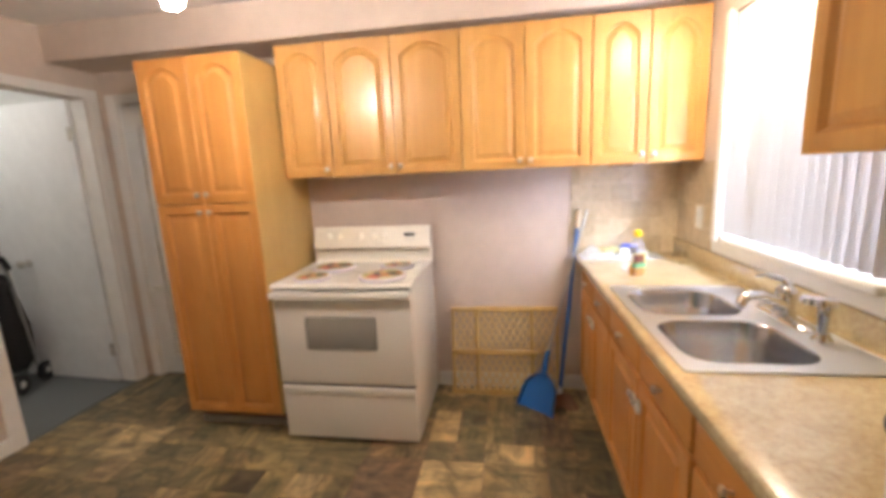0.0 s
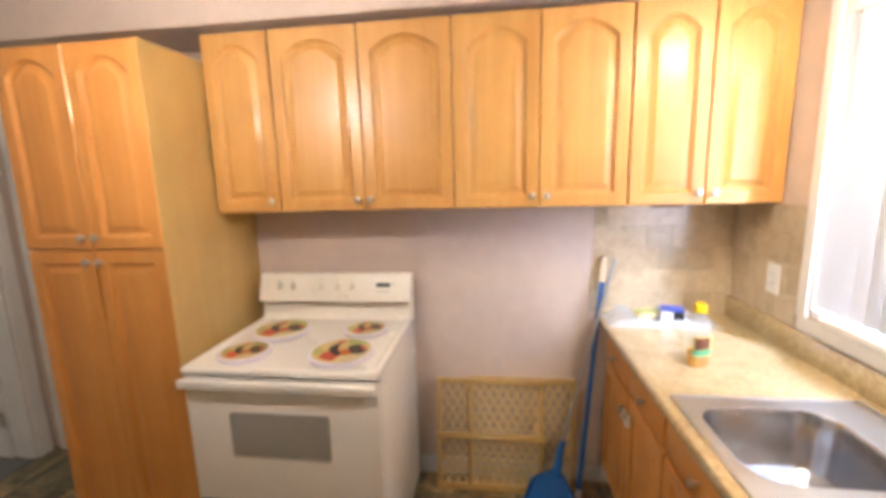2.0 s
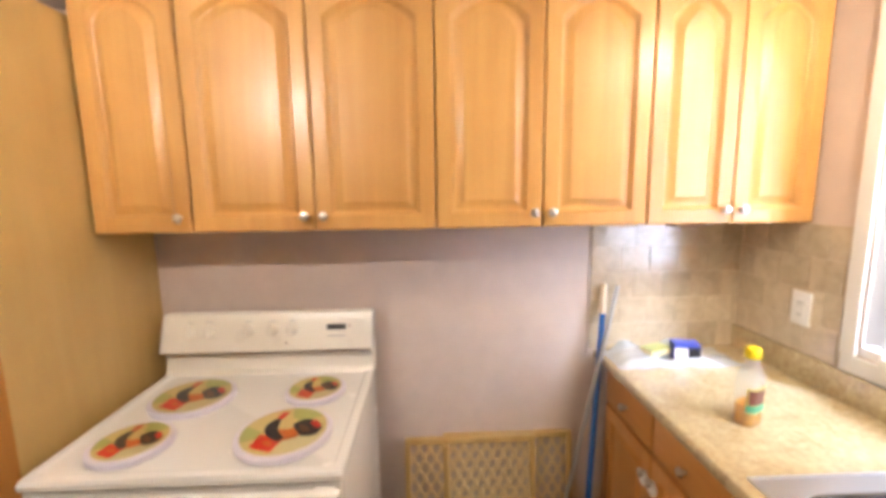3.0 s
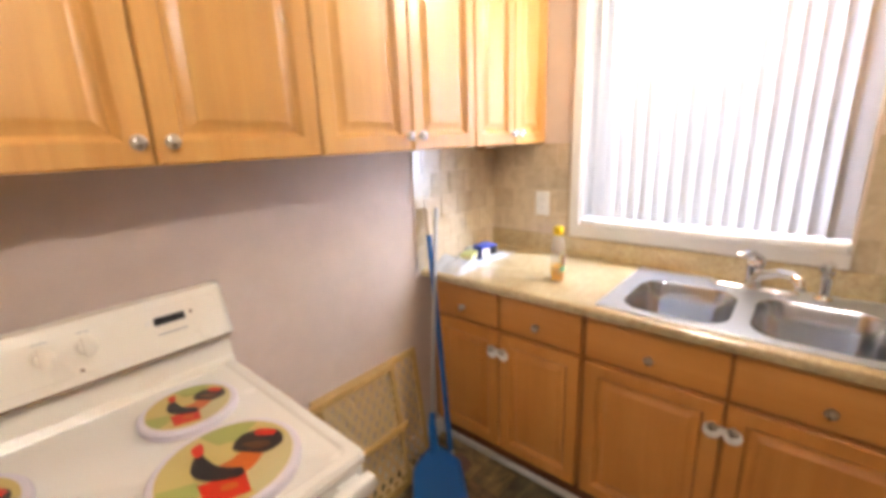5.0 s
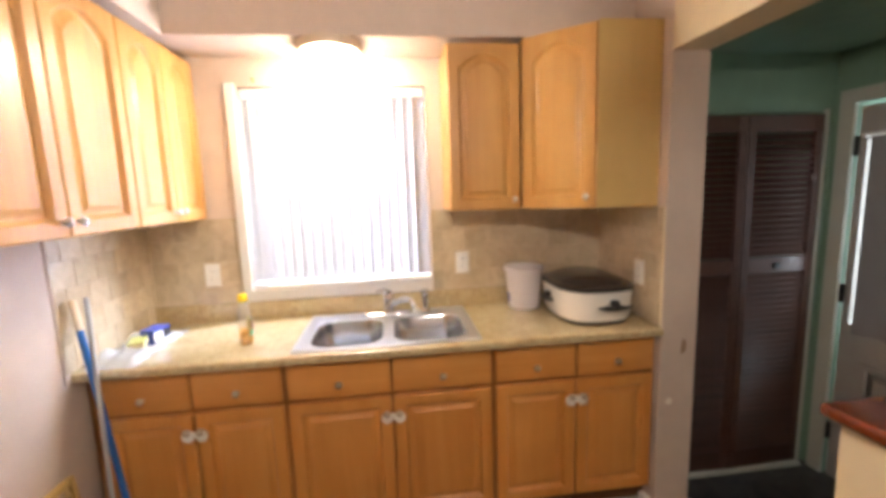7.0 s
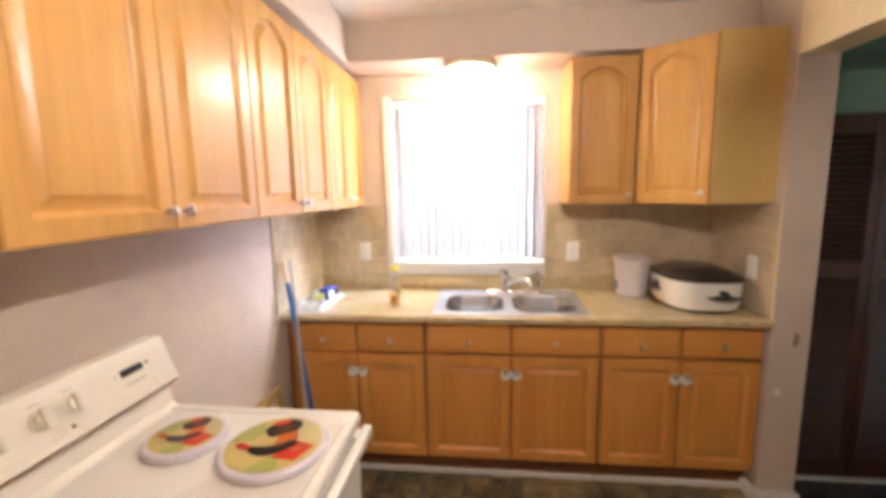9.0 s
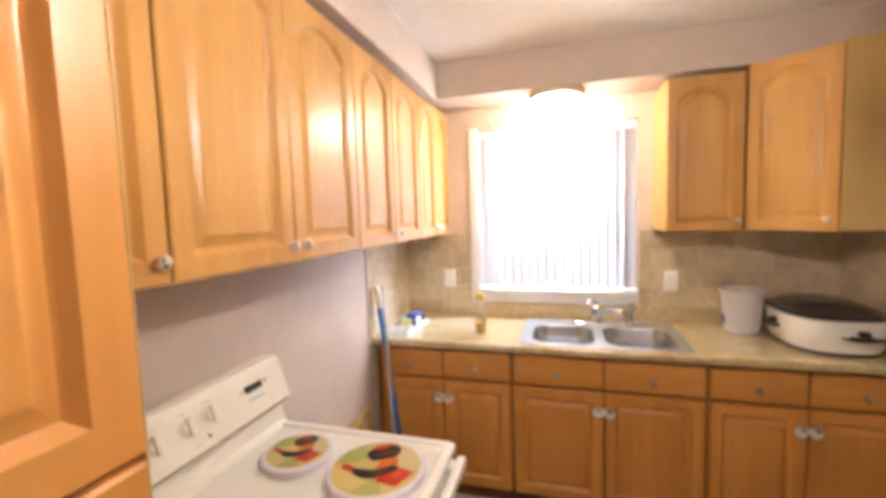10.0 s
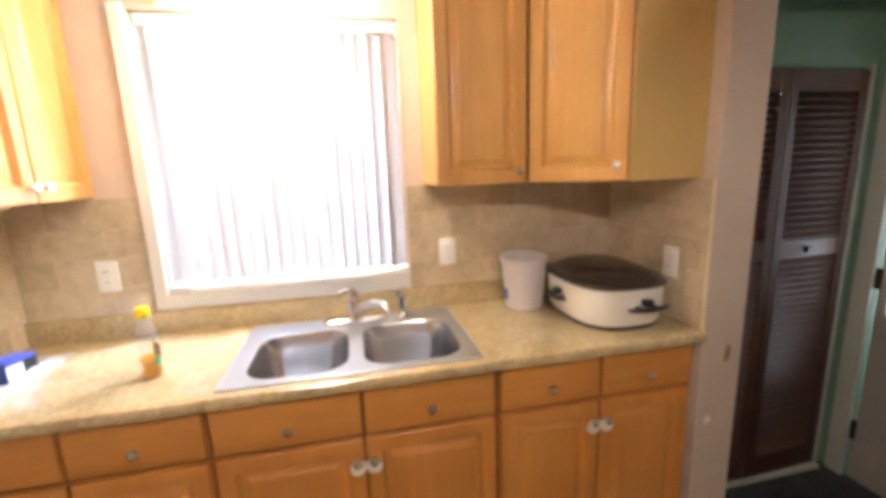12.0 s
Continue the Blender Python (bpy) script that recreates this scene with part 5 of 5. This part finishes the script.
base = a - d * 0.05
for i in range(90):
    u, v = rng.uniform(-1, 1), rng.uniform(-1, 1)
    p0 = base + hdx * u * 0.05 + hdy * v * 0.014
    p1 = Vector((base.x, base.y, 0)) + hdx * (u * 0.10 + rng.uniform(-0.01, 0.01)) + hdy * (v * 0.024 + rng.uniform(-0.008, 0.008)) + Vector((0, 0, 0.002))
    s = hdx * 0.0035
    vs = [hd.verts.new(q) for q in (p0 - s, p0 + s, p1 + s, p1 - s)]
    w = hdy * 0.003
    vt = [hd.verts.new(q.co + w) for q in vs]
    for f in ((0, 1, 2, 3),):
        hd.faces.new([vs[k] for k in f])
        hd.faces.new([vt[k] for k in reversed(f)])
    for k in range(4):
        hd.faces.new((vs[k], vt[k], vt[(k + 1) % 4], vs[(k + 1) % 4]))
part("bristles", hd, M_BRISTLE, br, "tan bristles")

dp = thing("dustpan", 0, 0, 0, 0, "blue long-handled dustpan standing on its edge", "dustpan")
a, b, d = rod((0.372, 2.500, 0.30), (0.624, 2.652, 1.182))
part("handle", tube([a, b], 0.0085, 10), M_STEELTUBE, dp, "grey metal handle", 50)
q0 = Vector((0.355, 2.478, 0.185))
part("socket", tube([q0, a, a + d * 0.05], [0.022, 0.016, 0.013], 12), M_BLUE, dp, "", 50)
along = (Vector((0.298, 2.405, 0.004)) - q0).normalized()
side = Vector((0.80, -0.50, 0.0)).normalized()
nor = along.cross(side).normalized()
side = nor.cross(along).normalized()
bm = bmesh.new()
L = (Vector((0.298, 2.405, 0.004)) - q0).length
loops = []
for t, hw, dep in ((-0.02, 0.028, 0.018), (0.015, 0.072, 0.032), (0.05, 0.100, 0.036), (L * 0.75, 0.112, 0.030), (L, 0.120, 0.020)):
    cpt = q0 + along * t
    prof = [(-hw, dep), (-hw, 0), (-hw * 0.5, -0.006), (hw * 0.5, -0.006), (hw, 0), (hw, dep), (hw - 0.004, dep), (hw - 0.006, 0.004), (hw * 0.5, -0.002), (-hw * 0.5, -0.002), (-hw + 0.006, 0.004), (-hw + 0.004, dep)]
    loops.append([cpt + side * px + nor * pz for px, pz in prof])
pan_part = part("scoop", loft(loops), M_BLUE, dp, "blue plastic scoop", 40)
for v in pan_part.data.vertices:
    v.co.z = max(v.co.z, 0.002)

# ---- wall tiles ----
def tile_mesh(name, w, h, t=TT, gap=0.0016, bev=0.0012):
    w, h = w - gap, h - gap
    me = bpy.data.meshes.new(name)
    lo = [(0, 0), (w, 0), (w, h), (0, h)]
    hi = [(bev, bev), (w - bev, bev), (w - bev, h - bev), (bev, h - bev)]
    vs = [(x, 0, z) for x, z in lo] + [(x, -t + bev, z) for x, z in lo] + [(x, -t, z) for x, z in hi]
    fs = [(8, 9, 10, 11)] + [(a, (a + 1) % 4, 4 + (a + 1) % 4, 4 + a) for a in range(4)] + [(4 + a, 4 + (a + 1) % 4, 8 + (a + 1) % 4, 8 + a) for a in range(4)]
    me.from_pydata(vs, [], fs)
    me.update()
    return me


TILE_CACHE = {}


def lay_tiles(wall, u0, u1, z0, z1, place, size=0.118, course=0.1085):
    """Running-bond courses of tiles from u0 to u1; place(u, z) gives the pose of a tile's lower corner."""
    nz = max(1, round((z1 - z0) / course))
    hz = (z1 - z0) / nz
    for k in range(nz):
        u = u0
        w = size if k % 2 else size * 0.5
        while u < u1 - 0.004:
            w = min(w, u1 - u)
            key = (round(w, 3), round(hz, 4))
            if key not in TILE_CACHE:
                me = tile_mesh("tile", w, hz)
                me.materials.append(M_TILE)
                TILE_CACHE[key] = me
            o = new("tile", TILE_CACHE[key])
            o.parent = wall
            o.matrix_basis = place(u, z0 + k * hz)
            u += w
            w = size


bs = structure("backsplash_east", boxes((EAST - 0.003, EAST - 0.0005, STUB_N + 0.003, WIN_S, 1.0, 1.437), (EAST - 0.003, EAST - 0.0005, WIN_N + 0.052, NORTH - 0.001, 1.0, 1.437)), M_GROUT, "beige glazed tile backsplash beside the window", "backsplash")
lay_tiles(bs, 0.0, NORTH - 0.009 - WIN_N - 0.055, 1.001, 1.437, lambda u, z: pose(EAST - 0.001, NORTH - 0.009 - u, z, 0, 0, -90))
lay_tiles(bs, 0.0, WIN_S - 0.004 - STUB_N - 0.009, 1.001, 1.437, lambda u, z: pose(EAST - 0.001, WIN_S - 0.004 - u, z, 0, 0, -90))
bs = structure("backsplash_north", boxes((0.532, EAST - 0.003, NORTH - 0.003, NORTH - 0.0005, CT + 0.001, 1.437)), M_GROUT, "beige glazed tile backsplash in the corner", "backsplash")
lay_tiles(bs, 0.0, EAST - 0.009 - 0.532, CT + 0.002, 1.437, lambda u, z: pose(0.532 + u, NORTH - 0.001, z))
bs = structure("backsplash_stub", boxes((POST + 0.012, EAST - 0.003, STUB_N + 0.0005, STUB_N + 0.003, CT + 0.001, 1.437)), M_GROUT, "beige glazed tile backsplash on the short wall", "backsplash")
lay_tiles(bs, 0.0, EAST - 0.009 - POST - 0.012, CT + 0.002, 1.437, lambda u, z: pose(EAST - 0.009 - u, STUB_N + 0.001, z, 0, 0, 180))

# Yellow light reflected on the tile ends, painted as a cream strip.
structure("trim_tile_edge_lit", box(POST + 0.001, POST + 0.0115, STUB_N, STUB_N + 0.006, CT + 0.001, 1.438, 0.002, 2), M_CREAM, "cream strip standing for yellow light on the tiles' open edge", "trim")
structure("trim_tile_edge_north", box(0.5245, 0.5315, NORTH - 0.0055, NORTH + 0.001, 0.875, 1.438, 0.002, 2), M_WALL, "greige strip along the tiles' open edge", "trim")

# ---- floor blocks ----
floor = structure("floor", boxes((WEST, EAST, STUB_S + 0.02, NORTH, -0.1, -0.0035)), M_SEAM, "slate print vinyl floor in brown and grey blocks", "floor")
S = 0.155
FLOOR_CACHE = {}
rng = random.Random(11)
cols, rowsn = int((0.72 - WEST) / S) + 1, int((NORTH - STUB_S) / S) + 1
used = set()
for i in range(cols):
    for j in range(rowsn):
        if (i, j) in used:
            continue
        wi, hj = rng.choice(((1, 1), (1, 1), (2, 1), (1, 2), (2, 2), (2, 2)))
        if i + wi > cols or j + hj > rowsn or any((i + p, j + q) in used for p in range(wi) for q in range(hj)):
            wi, hj = 1, 1
        for a_ in range(wi):
            for b_ in range(hj):
                used.add((i + a_, j + b_))
        flip = rng.random() < 0.5
        x0, y0 = WEST + i * S, NORTH - (j + hj) * S
        w, h = wi * S, hj * S
        if y0 < STUB_S + 0.021:
            h -= STUB_S + 0.021 - y0
            y0 = STUB_S + 0.021
        if h < 0.02:
            continue
        key = (round(w, 3), round(h, 3), flip)
        if key not in FLOOR_CACHE:
            lw, lh = (h, w) if flip else (w, h)
            me = bpy.data.meshes.new("floor_block")
            g = 0.0012
            me.from_pydata([(g, g, -0.0034), (lw - g, g, -0.0034), (lw - g, lh - g, -0.0034), (g, lh - g, -0.0034), (2 * g, 2 * g, 0), (lw - 2 * g, 2 * g, 0), (lw - 2 * g, lh - 2 * g, 0), (2 * g, lh - 2 * g, 0)], [],
                           [(4, 5, 6, 7), (0, 1, 5, 4), (1, 2, 6, 5), (2, 3, 7, 6), (3, 0, 4, 7)])
            me.update()
            me.materials.append(M_FLOOR)
            FLOOR_CACHE[key] = me
        o = new("floor_block", FLOOR_CACHE[key])
        o.parent = floor
        o.matrix_basis = pose(x0 + w, y0, 0, 0, 0, 90) if flip else pose(x0, y0, 0)
